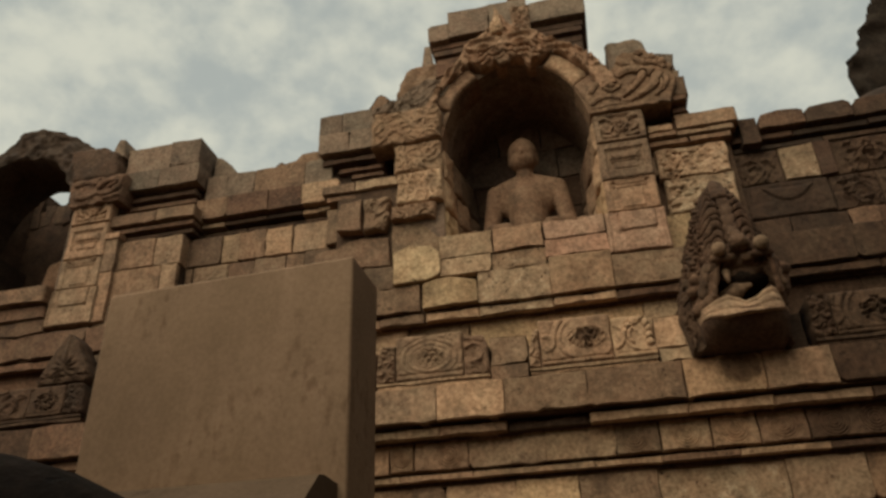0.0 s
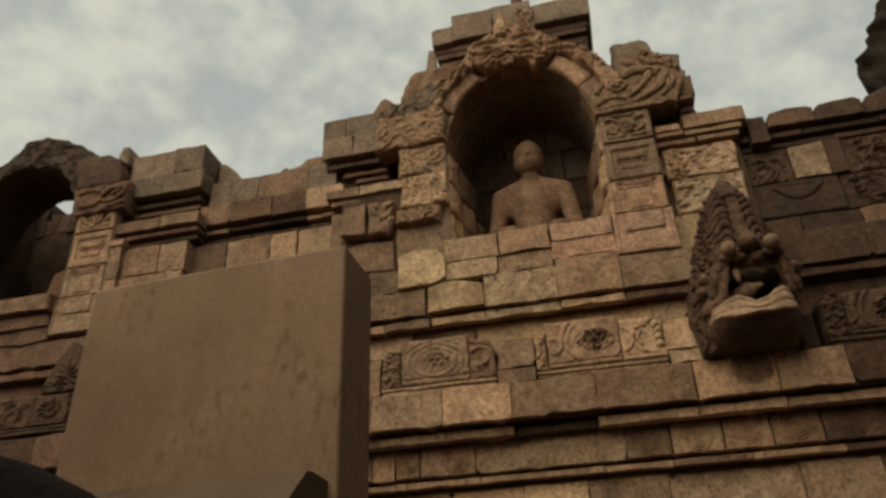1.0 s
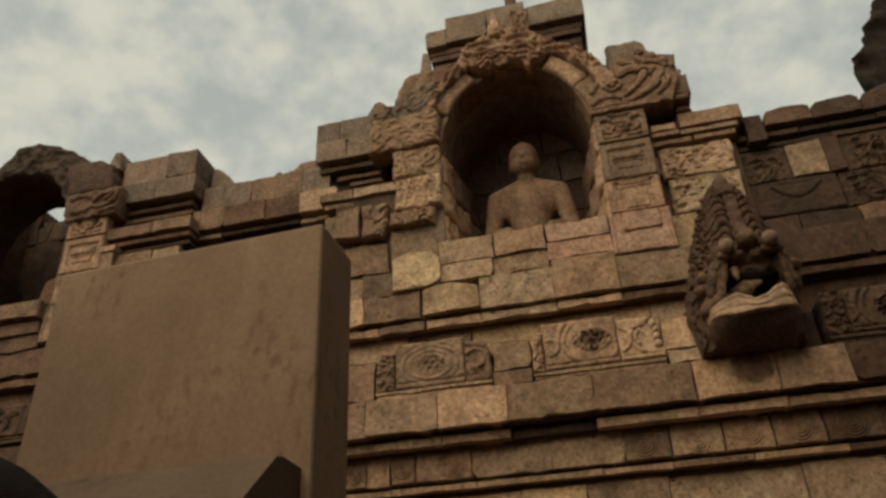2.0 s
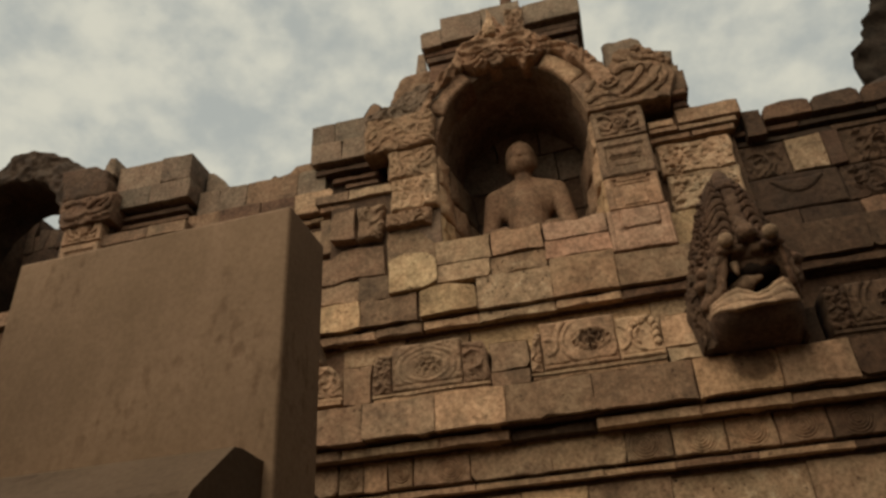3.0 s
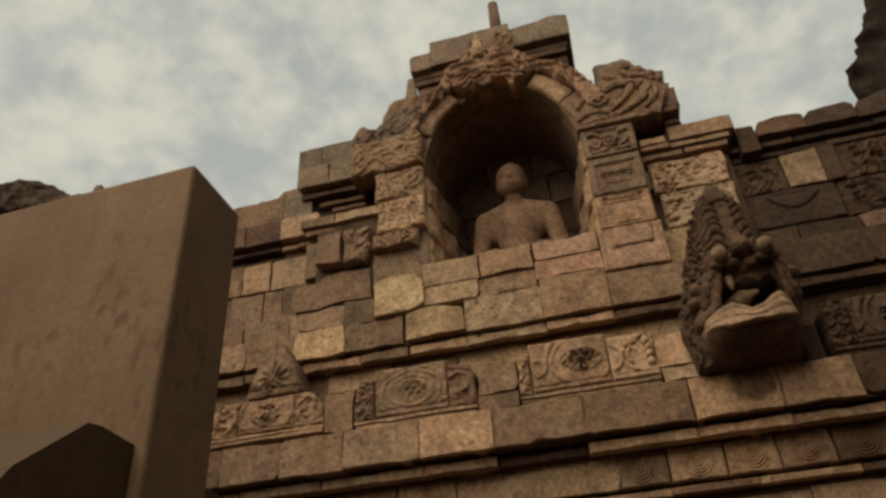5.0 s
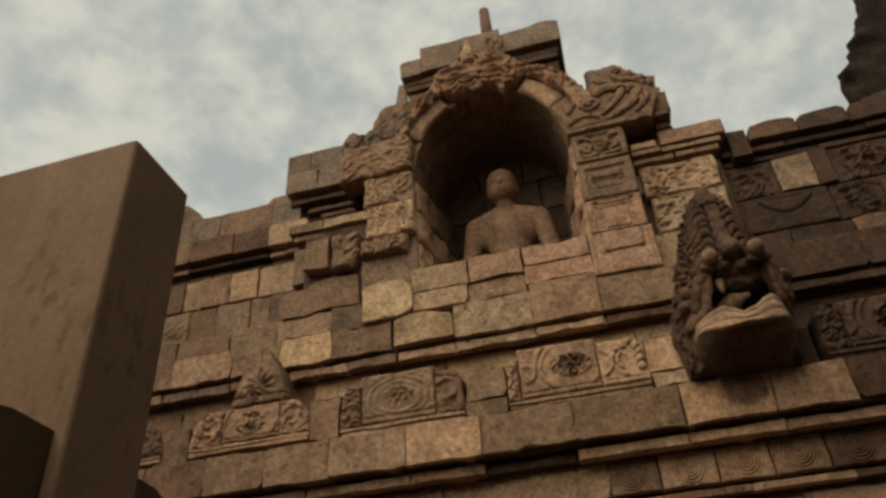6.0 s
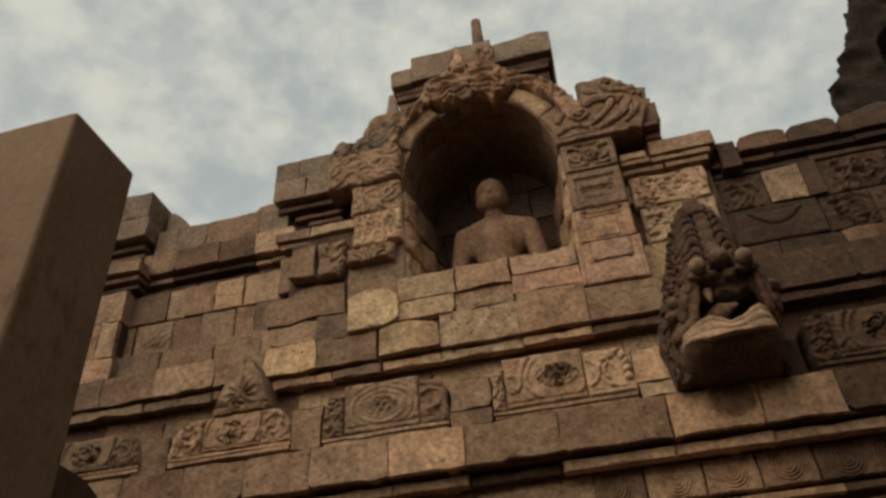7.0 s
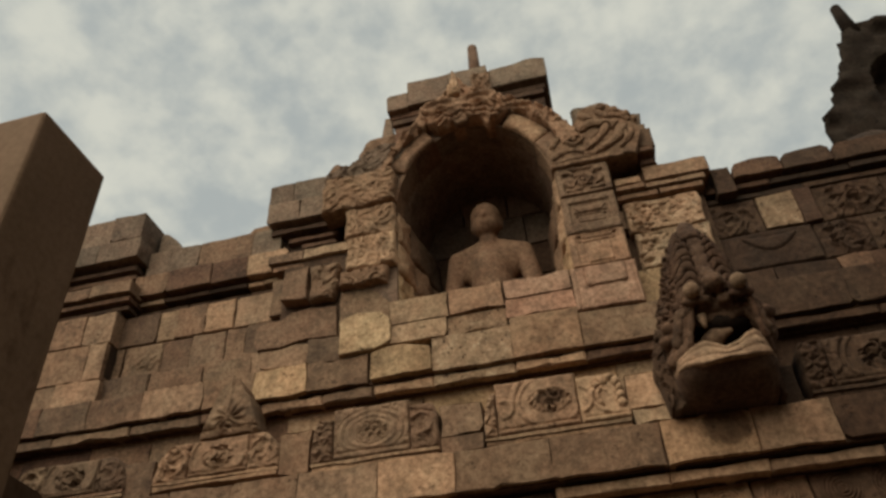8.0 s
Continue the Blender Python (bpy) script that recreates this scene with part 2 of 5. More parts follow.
def outline_stone(name, ring, y, depth, material, parent, wear=0.004, bev=0.0042, label=""):
    """A dressed stone from its outline in x and z (counter-clockwise as seen): worn edges, a slightly tilted face."""
    seed_count[0] += 1
    r = random.Random(seed_count[0] * 7 + 3)
    pts = []
    whole, ring = ring, []
    for k, c in enumerate(whole):
        before, after = whole[k - 1], whole[(k + 1) % len(whole)]
        if r.random() < 0.16 and min(math.dist(c, before), math.dist(c, after)) > 0.09:
            for other in (before, after):
                d = r.uniform(0.006, 0.024) / math.dist(c, other)
                ring.append((c[0] + (other[0] - c[0]) * d, c[1] + (other[1] - c[1]) * d))
        else:
            ring.append(c)
    n = len(ring)
    for k in range(n):
        a, b = ring[k], ring[(k + 1) % n]
        length = math.hypot(b[0] - a[0], b[1] - a[1])
        cuts = max(1, min(6, round(length / 0.07)))
        for c in range(cuts):
            t = (c + (r.uniform(-0.2, 0.2) if c else 0)) / cuts
            pts.append((a[0] + (b[0] - a[0]) * t + r.gauss(0, wear * 0.4), a[1] + (b[1] - a[1]) * t + r.gauss(0, wear * 0.4)))
    cx, cz = sum(p[0] for p in pts) / len(pts), sum(p[1] for p in pts) / len(pts)
    tilt_x, tilt_z = r.gauss(0, 0.006), r.gauss(0, 0.008)
    proud = r.gauss(0, 0.0035)
    m = len(pts)
    bites = [bev * (r.uniform(0.5, 1.3) if r.random() < 0.9 else r.uniform(1.5, 2.6)) for _ in pts]
    rings_ = []
    for level, back in ((0.0, depth), (0.0, 1.0), (0.55, 0.3), (1.25, 0.0)):
        loop = []
        for (x, z), bite in zip(pts, bites):
            d = max(math.hypot(x - cx, z - cz), 1e-4)
            k = max(0.3, 1 - bite * level / d)
            px, pz = cx + (x - cx) * k, cz + (z - cz) * k
            dy = back if back == depth else bite * back + proud + (px - cx) * tilt_x + (pz - cz) * tilt_z
            loop.append((px, y + dy, pz))
        rings_.append(loop)
    verts = [v for loop in rings_ for v in loop]
    faces = [(i * m + k, i * m + (k + 1) % m, (i + 1) * m + (k + 1) % m, (i + 1) * m + k) for i in range(3) for k in range(m)]
    faces.append([3 * m + k for k in range(m)])
    return part(name, verts, faces, material, parent, label)


def stone(x0, x1, z0, z1, y, material, parent, depth=0.16, gap=0.001, wear=0.007, bev=0.0042, name="stone", label=""):
    g = gap / 2
    return outline_stone(name, [(x0 + g, z0 + g), (x1 - g, z0 + g), (x1 - g, z1 - g), (x0 + g, z1 - g)], y, depth, material, parent, wear, bev, label)


def course(parent, xs, z0, z1, y, mats, depth=0.16, gap=0.001, **more):
    """A course of stones between the joints xs; mats is a word of letters, one a stone."""
    if z1 - z0 < 0.05:
        more.setdefault("wear", 0.003)
    table = {"t": TAN, "b": BROWN, "d": DARK, "g": GREY, "p": PALE, "l": PITTED, "u": UMBER, "w": DRIPPED, "h": HAZEL, "r": ROSY}
    return [stone(a, b, z0, z1, y, table[mats[k % len(mats)]], parent, depth, gap, **more) for k, (a, b) in enumerate(zip(xs, xs[1:])) if mats[k % len(mats)] != "-"]


def patch(name, place, nu, nv, y, depth, relief, amp, material, parent, label=""):
    """A carved stone. place(u, v) gives x and z for u and v from 0 to 1; relief(x, z, u, v) its height, outwards."""
    u, v = np.meshgrid(np.linspace(0, 1, nu), np.linspace(0, 1, nv))
    x, z = place(u, v)
    edge = np.clip(np.minimum(np.minimum(u, 1 - u) * nu, np.minimum(v, 1 - v) * nv) / 2.0, 0, 1)
    h = relief(x, z, u, v)
    wob = 0.002 * (vn(x, z, 0.02, 5) - 0.5)
    yy = y + 0.012 * (1 - edge) - amp * h * edge + wob
    verts = list(zip(x.ravel().tolist(), yy.ravel().tolist(), z.ravel().tolist()))
    faces = [(j * nu + i, j * nu + i + 1, (j + 1) * nu + i + 1, (j + 1) * nu + i) for j in range(nv - 1) for i in range(nu - 1)]
    loop = list(range(nu)) + [j * nu + nu - 1 for j in range(1, nv)] + [(nv - 1) * nu + i for i in range(nu - 2, -1, -1)] + [j * nu for j in range(nv - 2, 0, -1)]
    start = len(verts)
    verts += [(verts[i][0], y + depth, verts[i][2]) for i in loop]
    m = len(loop)
    faces += [(loop[(k + 1) % m], loop[k], start + k, start + (k + 1) % m) for k in range(m)]
    faces.append([start + k for k in range(m - 1, -1, -1)])
    return part(name, verts, faces, material, parent, label, smooth=True)


def rect(x0, x1, z0, z1, wob=0.004, seed=1):
    def place(u, v):
        x, z = x0 + (x1 - x0) * u, z0 + (z1 - z0) * v
        return x + wob * (vn(x, z, 0.08, seed) - 0.5) * 2, z + wob * (vn(x, z, 0.08, seed + 1) - 0.5) * 2
    return place


def profile(rows, wob=0.006, seed=3):
    """An outline as rows of z, left x, right x, from below."""
    zs, ls, rs = zip(*rows)

    def place(u, v):
        z = zs[0] + (zs[-1] - zs[0]) * v
        a, b = np.interp(z, zs, ls), np.interp(z, zs, rs)
        x = a + (b - a) * u
        return x + wob * (vn(x, z, 0.05, seed) - 0.5) * 2, z + wob * (vn(x, z, 0.05, seed + 1) - 0.5) * 2
    return place


def curl(x, z, cx, cz, r, turns=1.4, sgn=1, start=0.0):
    """A raised spiral line, from 0 in its groove to 1 on its ridge."""
    d, a = np.hypot(x - cx, z - cz), np.arctan2(z - cz, x - cx)
    return 0.5 + 0.5 * np.cos(sgn * a + start - d / r * turns * 2 * np.pi)


def scrolls(size=0.055, seed=1, rough=0.3):
    """A surface packed with curled leaves and small rosettes, with grooves and pits between them."""
    def relief(x, z, u, v):
        r = random.Random(seed)
        best, second = np.full_like(x, 9.0), np.full_like(x, 9.0)
        h = np.zeros_like(x)
        zz, row = z.min() + size * 0.4, 0
        while zz < z.max() + size * 0.6:
            xx = x.min() + (size * 1.1 if row % 2 else 0.2 * size)
            while xx < x.max() + size * 0.8:
                cx, cz = xx + r.uniform(-0.35, 0.35) * size, zz + r.uniform(-0.35, 0.35) * size
                rad = size * r.uniform(0.8, 1.25)
                sgn, start, turns, leafy = r.choice((-1, 1)), r.uniform(0, 6.3), r.uniform(0.9, 1.5), r.random() < 0.3
                d, a = np.hypot(x - cx, z - cz) / rad, np.arctan2(z - cz, x - cx)
                if leafy:
                    shape = 0.2 + 0.5 * np.cos(a * 5 + start) * np.clip(d * 2, 0, 1) + 0.5 * (d < 0.25)
                else:
                    shape = 1.25 * curl(x, z, cx, cz, rad, turns, sgn, start) - 0.45
                nearer = d < best
                second = np.where(nearer, best, np.minimum(second, d))
                h = np.where(nearer, shape, h)
                best = np.minimum(best, d)
                xx += size * 1.75
            zz += size * 1.5
            row += 1
        groove = np.clip((second - best) / 0.25, 0, 1)
        h = (h + 0.35 - 0.3 * best) * groove - 0.8 * (1 - groove) - 0.5 * np.clip((best - 1.0) / 0.3, 0, 1)
        worn = np.clip(1.6 * vn(x, z, 0.09, seed + 6) + 0.1, 0.45, 1)
        return h * worn + 0.5 * rough * (vn(x, z, 0.02, seed + 2) - 0.5) + rough * (vn(x, z, 0.06, seed + 4) - 0.5)
    return relief


def rings(centres, pitch=0.024):
    """Concentric rings round each (x, z, radius)."""
    def relief(x, z, u, v):
        h = 0.25 * (vn(x, z, 0.03, 8) - 0.5)
        for cx, cz, r in centres:
            d = np.hypot(x - cx, z - cz)
            h = h + np.where(d < r, np.cos(d / pitch * 2 * np.pi) * np.clip((r - d) / 0.01, 0, 1), 0)
        return h
    return relief


def medallion(cx, cz, rx, rz, seed=2):
    """A cluster of pitted leaves in fine oval lines, with curled ends."""
    leaves = scrolls(0.021, seed, 0.3)
    ends = scrolls(0.032, seed + 9, 0.3)

    def relief(x, z, u, v):
        d = np.hypot((x - cx) / rx, (z - cz) / rz)
        ang = np.arctan2((z - cz) / rz, (x - cx) / rx)
        lines = 0.45 * np.cos(d * 2 * np.pi / 0.24 + 0.5 * np.cos(ang * 6)) - 0.05
        h = np.where(d < 0.5, 1.7 * leaves(x, z, u, v) - 0.5, np.where(d < 1.12, lines, 0.8 * ends(x, z, u, v)))
        worn = np.clip(1.5 * vn(x, z, 0.08, seed + 3) + 0.05, 0.3, 1)
        h = h * worn + 0.3 * (vn(x, z, 0.03, seed) - 0.5)
        return np.where(v < 0.15, 0.5 - 1.2 * (v > 0.115), h)
    return relief


def arc_band(x, z, cx, cz, r, a0, a1, w):
    """A raised round-backed band along part of a circle, angles in degrees."""
    ang = (np.degrees(np.arctan2(z - cz, x - cx)) - a0) % 360
    d = np.abs(np.hypot(x - cx, z - cz) - r) / (w * np.clip(4 * np.minimum(ang, a1 - a0 - ang) / 60, 0.3, 1))
    return np.where(ang < a1 - a0, np.sqrt(np.clip(1 - d * d, 0, 1)), 0)


def tendril_end(x0, x1, z0, z1):
    """Two tendrils back to back, with leafy knobs along the far edge."""
    wide, tall = x1 - x0, z1 - z0

    def relief(x, z, u, v):
        h = 0.4 * (vn(x, z, 0.03, 5) - 0.5) - 0.35
        for cx, r, a0, a1 in ((-0.02, 0.30, -75, 80), (0.66, 0.36, 95, 262), (0.62, 0.22, 120, 240)):
            h = h + 1.0 * arc_band(x, z, x0 + cx * wide, z0 + 0.52 * tall, r * wide, a0, a1, 0.009)
        for px, pz, r in ((0.55, 0.86, 0.021), (0.70, 0.93, 0.020), (0.84, 0.80, 0.022), (0.90, 0.64, 0.020), (0.88, 0.48, 0.021), (0.87, 0.33, 0.018), (0.40, 0.78, 0.014)):
            d = np.hypot(x - x0 - px * wide, z - z0 - pz * tall) / r
            h = np.where(d < 1.25, np.where(d < 1, 0.2 + 0.9 * np.sqrt(np.clip(1 - d * d, 0, 1)), -0.7), h)
        return np.where(v < 0.13, 0.4 - 1.1 * (v > 0.10), h)
    return relief


def strands(paths, ground=-0.5, seed=1):
    """Thick tapering strands: each a bent line (start, bend, end) with its two half widths and its height."""
    def relief(x, z, u, v):
        h = ground + 0.5 * (vn(x, z, 0.03, seed) - 0.5) + 0.6 * (vn(x, z, 0.10, seed + 1) - 0.5)
        for ax, az, bx, bz, ex, ez, w0, w1, high in paths:
            best = np.full_like(x, 9.0)
            for k in range(25):
                q = k / 24
                px, pz = (1 - q) ** 2 * ax + 2 * q * (1 - q) * bx + q * q * ex, (1 - q) ** 2 * az + 2 * q * (1 - q) * bz + q * q * ez
                best = np.minimum(best, np.hypot(x - px, z - pz) / (w0 + (w1 - w0) * q))
            h = np.where(best < 1.22, np.where(best < 1, 0.1 + high * np.sqrt(np.clip(1 - best * best, 0, 1)) - 0.12 * np.cos(best * 12), np.minimum(h, -0.75)), h)
        return h + 0.25 * (vn(x, z, 0.018, seed + 2) - 0.5)
    return relief


def leaf_bunch(cx, cz, rx, rz, seed=3):
    """A deep-cut bunch of small leaves with large plain scrolls curling away beside it."""
    leaves = leafage(cx - rx, cx + rx, cz - rz, cz + rz, 40, 0.024, 0.0095, lambda x, z: math.atan2(z - cz, x - cx) + 0.9, seed, -1.6)

    def relief(x, z, u, v):
        h = 0.3 * (vn(x, z, 0.03, seed) - 0.5) + 0.35 * (vn(x, z, 0.09, seed + 1) - 0.5)
        for ox, oz, r, w, a0, a1 in ((-0.01, 0.0, 0.148, 0.013, 128, 236), (-0.02, 0.0, 0.112, 0.009, 118, 250), (-0.195, -0.01, 0.036, 0.010, -100, 130), (0.02, 0.0, 0.105, 0.010, -70, 5), (-0.03, -0.02, 0.085, 0.008, 200, 300)):
            h = h + 0.65 * arc_band(x, z, cx + ox, cz + oz, r, a0, a1, w) - 0.3 * arc_band(x, z, cx + ox, cz + oz, r + 1.6 * w, a0, a1, 0.7 * w)
        k = np.clip((1.05 - np.hypot((x - cx) / rx, (z - cz) / rz)) * 6, 0, 1)
        h = h * (1 - k) + k * (1.1 * leaves(x, z, u, v) - 0.1)
        return np.where(v < 0.13, 0.4 - 1.1 * (v > 0.10), h)
    return relief


def leaf_fan(c, zb, w, h, seed=3):
    """A pointed leaf: petals fanning up from a rosette, a central rib and a worn rim."""
    def relief(x, z, u, v):
        px, pz = x - c, z - (zb + 0.30 * h)
        a, d = np.arctan2(pz, px), np.hypot(px, pz)
        fan = np.cos(a * 11 + 0.6 * np.sin(d * 60)) * np.clip(d / 0.03, 0, 1) * np.clip((0.10 - d) / 0.05, 0, 1)
        low = np.cos((px * px * 30 + pz) * 2 * np.pi / 0.030) * np.clip((-pz) / 0.02, 0, 1)
        rib = np.exp(-(px / 0.010) ** 2) * (pz > 0)
        rosette = 0.9 * np.exp(-(d / 0.016) ** 2)
        band = 0.7 * (v < 0.12) - 0.9 * ((v > 0.12) & (v < 0.16))
        return 1.3 * (1 - np.clip(np.abs(px) / w, 0, 1) ** 2) + 0.75 * fan + 0.5 * low + 0.6 * rib + rosette + band + 0.5 * (vn(x, z, 0.03, seed) - 0.5) + 0.6 * (vn(x, z, 0.1, seed + 1) - 0.5)
    return relief


def leafage(x0, x1, z0, z1, count, length, width, flow, seed=1, ground=-0.6):
    """Carved foliage: layered tapering leaf strokes that bend along a flow, each with a rounded back and a fine vein."""
    r = random.Random(seed)
    strokes = []
    for _ in range(count):
        cx, cz = r.uniform(x0, x1), r.uniform(z0, z1)
        strokes.append((cx, cz, flow(cx, cz) + r.gauss(0, 0.3), length * r.uniform(0.6, 1.3), width * r.uniform(0.7, 1.3), r.uniform(-0.35, 0.5), r.choice((-1, 1)) * r.uniform(0.15, 0.9) / length))
    strokes.sort(key=lambda k: k[5])

    def relief(x, z, u, v):
        h = np.full_like(x, ground) + 0.3 * (vn(x, z, 0.04, seed) - 0.5)
        for cx, cz, a, long, w, base, bend in strokes:
            p, q = (x - cx) * math.cos(a) + (z - cz) * math.sin(a), -(x - cx) * math.sin(a) + (z - cz) * math.cos(a)
            q, k = q + bend * p * p, p / long
            wide = w * np.sqrt(np.clip(1 - k * k, 0, 1)) * (0.75 - 0.35 * k) + 1e-5
            d = np.abs(q) / wide
            top = base + 0.75 * np.sqrt(np.clip(1 - d * d, 0, 1)) - 0.3 * np.exp(-(q / (0.22 * w)) ** 2) + 0.25 * k
            h = np.where((np.abs(k) < 1) & (d < 1), np.where(d > 0.82, np.minimum(h, base - 0.35), np.maximum(h * 0.2 - 0.3, top)), h)
        worn = np.clip(1.5 * vn(x, z, 0.10, seed + 3) + 0.25, 0.45, 1)
        return h * worn + 0.35 * (vn(x, z, 0.022, seed + 4) - 0.5)
    return relief


def scroll_leaf(cx, cz, r, seed=1, sgn=1):
    """One large round scroll with curled leaves about it."""
    leaves = leafage(cx - 1.6 * r, cx + 1.6 * r, cz - 1.5 * r, cz + 1.5 * r, 26, 0.6 * r, 0.2 * r, lambda x, z: math.atan2(z - cz, x - cx) + 1.2 * sgn, seed, -0.55)

    def relief(x, z, u, v):
        d = np.hypot(x - cx, z - cz) / r
        ang = np.arctan2(z - cz, (x - cx) * sgn)
        outer = np.exp(-((d - 0.86) / 0.11) ** 2) * np.clip(0.5 + 1.3 * np.cos(ang - 2.6), 0, 1)
        inner = np.exp(-((d - 0.45) / 0.13) ** 2) * np.clip(0.5 + 1.3 * np.cos(ang + 0.7), 0, 1)
        stalk = np.exp(-(((x - cx) * sgn + 0.5 * (z - cz) - 0.4 * r) / (0.10 * r)) ** 2) * (d > 0.55)
        h = 0.7 * leaves(x, z, u, v) + 1.0 * outer + 0.9 * inner + 0.5 * stalk - 0.25 - 0.5 * (d < 0.2)
        return h * np.clip(1.4 * vn(x, z, 0.09, seed + 1) + 0.3, 0.5, 1) + 0.3 * (vn(x, z, 0.025, seed) - 0.5)
    return relief


def eaten(clusters, seed=1):
    """A face with clusters of deep weather pits: each x, z, spread and count."""
    r = random.Random(seed)
    pits = [(r.gauss(cx, s * 0.55), r.gauss(cz, s * 0.45), r.uniform(0.0035, 0.010), r.uniform(0.7, 1.7)) for cx, cz, s, count in clusters for _ in range(count)]

    def relief(x, z, u, v):
        h = 0.4 * (vn(x, z, 0.03, seed) - 0.5) + 0.9 * (vn(x, z, 0.11, seed + 1) - 0.5)
        for cx, cz, rad, deep in pits:
            h = h - deep * np.exp(-(np.hypot((x - cx) / 1.5, z - cz) / rad) ** 2)
        return h
    return relief


def plain(seed=1, rough=0.5):
    def relief(x, z, u, v):
        return rough * (vn(x, z, 0.05, seed) - 0.5) + rough * (vn(x, z, 0.15, seed + 1) - 0.5)
    return relief


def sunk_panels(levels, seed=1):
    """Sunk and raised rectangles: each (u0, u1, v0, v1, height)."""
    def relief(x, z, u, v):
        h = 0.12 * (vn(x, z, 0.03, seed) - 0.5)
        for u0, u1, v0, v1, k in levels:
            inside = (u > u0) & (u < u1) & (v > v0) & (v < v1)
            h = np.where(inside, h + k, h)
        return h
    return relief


def ball(bm, x, y, z, rx, ry, rz, rot=None, seg=20):
    m = Matrix.Translation((x, y, z)) @ (rot.to_4x4() if rot else Matrix.Identity(4)) @ Matrix.Diagonal((rx, ry, rz, 1))
    bmesh.ops.create_uvsphere(bm, u_segments=seg, v_segments=seg // 2 + 2, radius=1, matrix=m)


def limb(bm, a, b, ra, rb):
    """A tapered limb with round ends."""
    a, b = Vector(a), Vector(b)
    d = b - a
    m = Matrix.Translation((a + b) / 2) @ d.to_track_quat("Z", "Y").to_matrix().to_4x4()
    bmesh.ops.create_cone(bm, cap_ends=True, segments=16, radius1=ra, radius2=rb, depth=d.length, matrix=m)
    ball(bm, *a, ra, ra, ra, None, 14)
    ball(bm, *b, rb, rb, rb, None, 14)


weather = bpy.data.textures.new("weathering", "CLOUDS")
weather.noise_scale, weather.noise_depth = 0.035, 3


def fuse(ob, voxel, smooth=6, rough=0.0):
    """Melts the overlapping pieces of a sculpted mesh into one skin; rough: how deep weathering eats into it."""
    mod = ob.modifiers.new("fuse", "REMESH")
    mod.mode, mod.voxel_size, mod.use_smooth_shade = "VOXEL", voxel, True
    if smooth:
        s = ob.modifiers.new("soften", "SMOOTH")
        s.factor, s.iterations = 0.5, smooth
    if rough:
        d = ob.modifiers.new("weather", "DISPLACE")
        d.texture, d.texture_coords, d.strength, d.mid_level = weather, "LOCAL", rough, 0.5
    return ob


# ---- ground and enclosing walls ----
gv, gf = [(-400, -400, 0), (400, -400, 0), (400, 400, 0), (-400, 400, 0)], [(0, 1, 2, 3)]
tagged(part("ground", gv, gf, PAVING), "worn brown stone paving of the temple gallery", "ground", kind="structure")
# unseen; raised until it dims low light on slab and lower wall
core("wall_balustrade", [(-9, 1.6, -5.2, -4.7, 0, 3.9)], BROWN, "unseen plain brown stone balustrade behind the gallery, height set for shade")
# unseen wall added so the slab's lower left falls into soft shade
core("wall_near", [(-3.4, -0.88, -3.2, -2.86, 0, 2.4)], BROWN, "unseen brown stone wall added to shade the slab")
# unseen wall added to hold light off the slab's side and right wall
core("wall_corner", [(1.4, 3.0, -7.0, -1.5, 0, 5.2)], DARK, "unseen dark brown stone wall added to cut light from the right")

# ---- the lower wall: stepped cornices ----
wall_lower = core("wall_lower", [
    (-8, 8, 0.03, 1.5, 2.545, 2.715), (-8, 8, 0.115, 1.5, 2.487, 2.55), (-8, 8, 0.165, 1.5, 2.345, 2.49),
    (-8, 8, 0.20, 1.5, 2.28, 2.35), (-8, 8, 0.235, 1.5, 2.09, 2.285), (-8, 8, 0.29, 1.5, 0.0, 2.095),
    (-8, 8, 0.372, 1.5, 2.71, 3.18), (-8, 8, 0.315, 1.5, 3.175, 3.245), (-8, 8, 0.275, 1.5, 3.24, 3.40)],
    DARK, "dark stone core of the lower temple wall")
# stones darker towards both ends: dimmer light put in their tones
course(wall_lower, (-3.6, -3.25, -2.95, -2.6, -2.3, -1.98, -1.675, -1.384, -1.077, -0.726, -0.4, -0.009, 0.427, 0.775, 1.068, 1.45, 1.8, 2.2),
       2.548, 2.72, 0.0, "dduuhubbbthhwbddd", 0.2)
course(wall_lower, (-3.6, -3.1, -2.6, -2.1, -1.6, -1.2, -0.726, -0.405), 2.488, 2.533, 0.055, "uuhhbtb", 0.2, bev=0.010)
course(wall_lower, (-0.40, -0.02), 2.488, 2.528, 0.085, "d", 0.2, bev=0.010)
course(wall_lower, (-0.015, 0.427, 0.795, 1.2, 1.7, 2.2), 2.488, 2.531, 0.055, "ttbuu", 0.2, bev=0.010)
course(wall_lower, (-3.6, -3.1, -2.6, -2.2, -1.8, -1.5, -1.24), 2.344, 2.488, 0.13, "uuuubb")
course(wall_lower, (-1.112, -1.0), 2.344, 2.488, 0.13, "t")
course(wall_lower, (-0.606, -0.234, 0.085), 2.344, 2.488, 0.13, "bt")
course(wall_lower, (-3.6, -3.0, -2.4, -1.8, -1.3, -0.95, -0.59, -0.02, 0.28, 0.62, 1.0, 1.6, 2.2), 2.304, 2.332, 0.15, "uuhbtbttbtuu", 0.2, bev=0.006)
course(wall_lower, (-3.6, -3.0, -2.5, -2.0, -1.6, -1.25, -0.9, -0.74, -0.40, -0.106, 0.249, 0.803, 1.134, 1.6, 2.2), 2.09, 2.284, 0.2, "uuubbtbtpblbtu")
course(wall_lower, (-2.4, -1.9, -1.4, -1.0, -0.6, -0.2, 0.3, 0.7, 1.1, 1.6, 2.2), 1.86, 2.07, 0.25, "bgbtb")
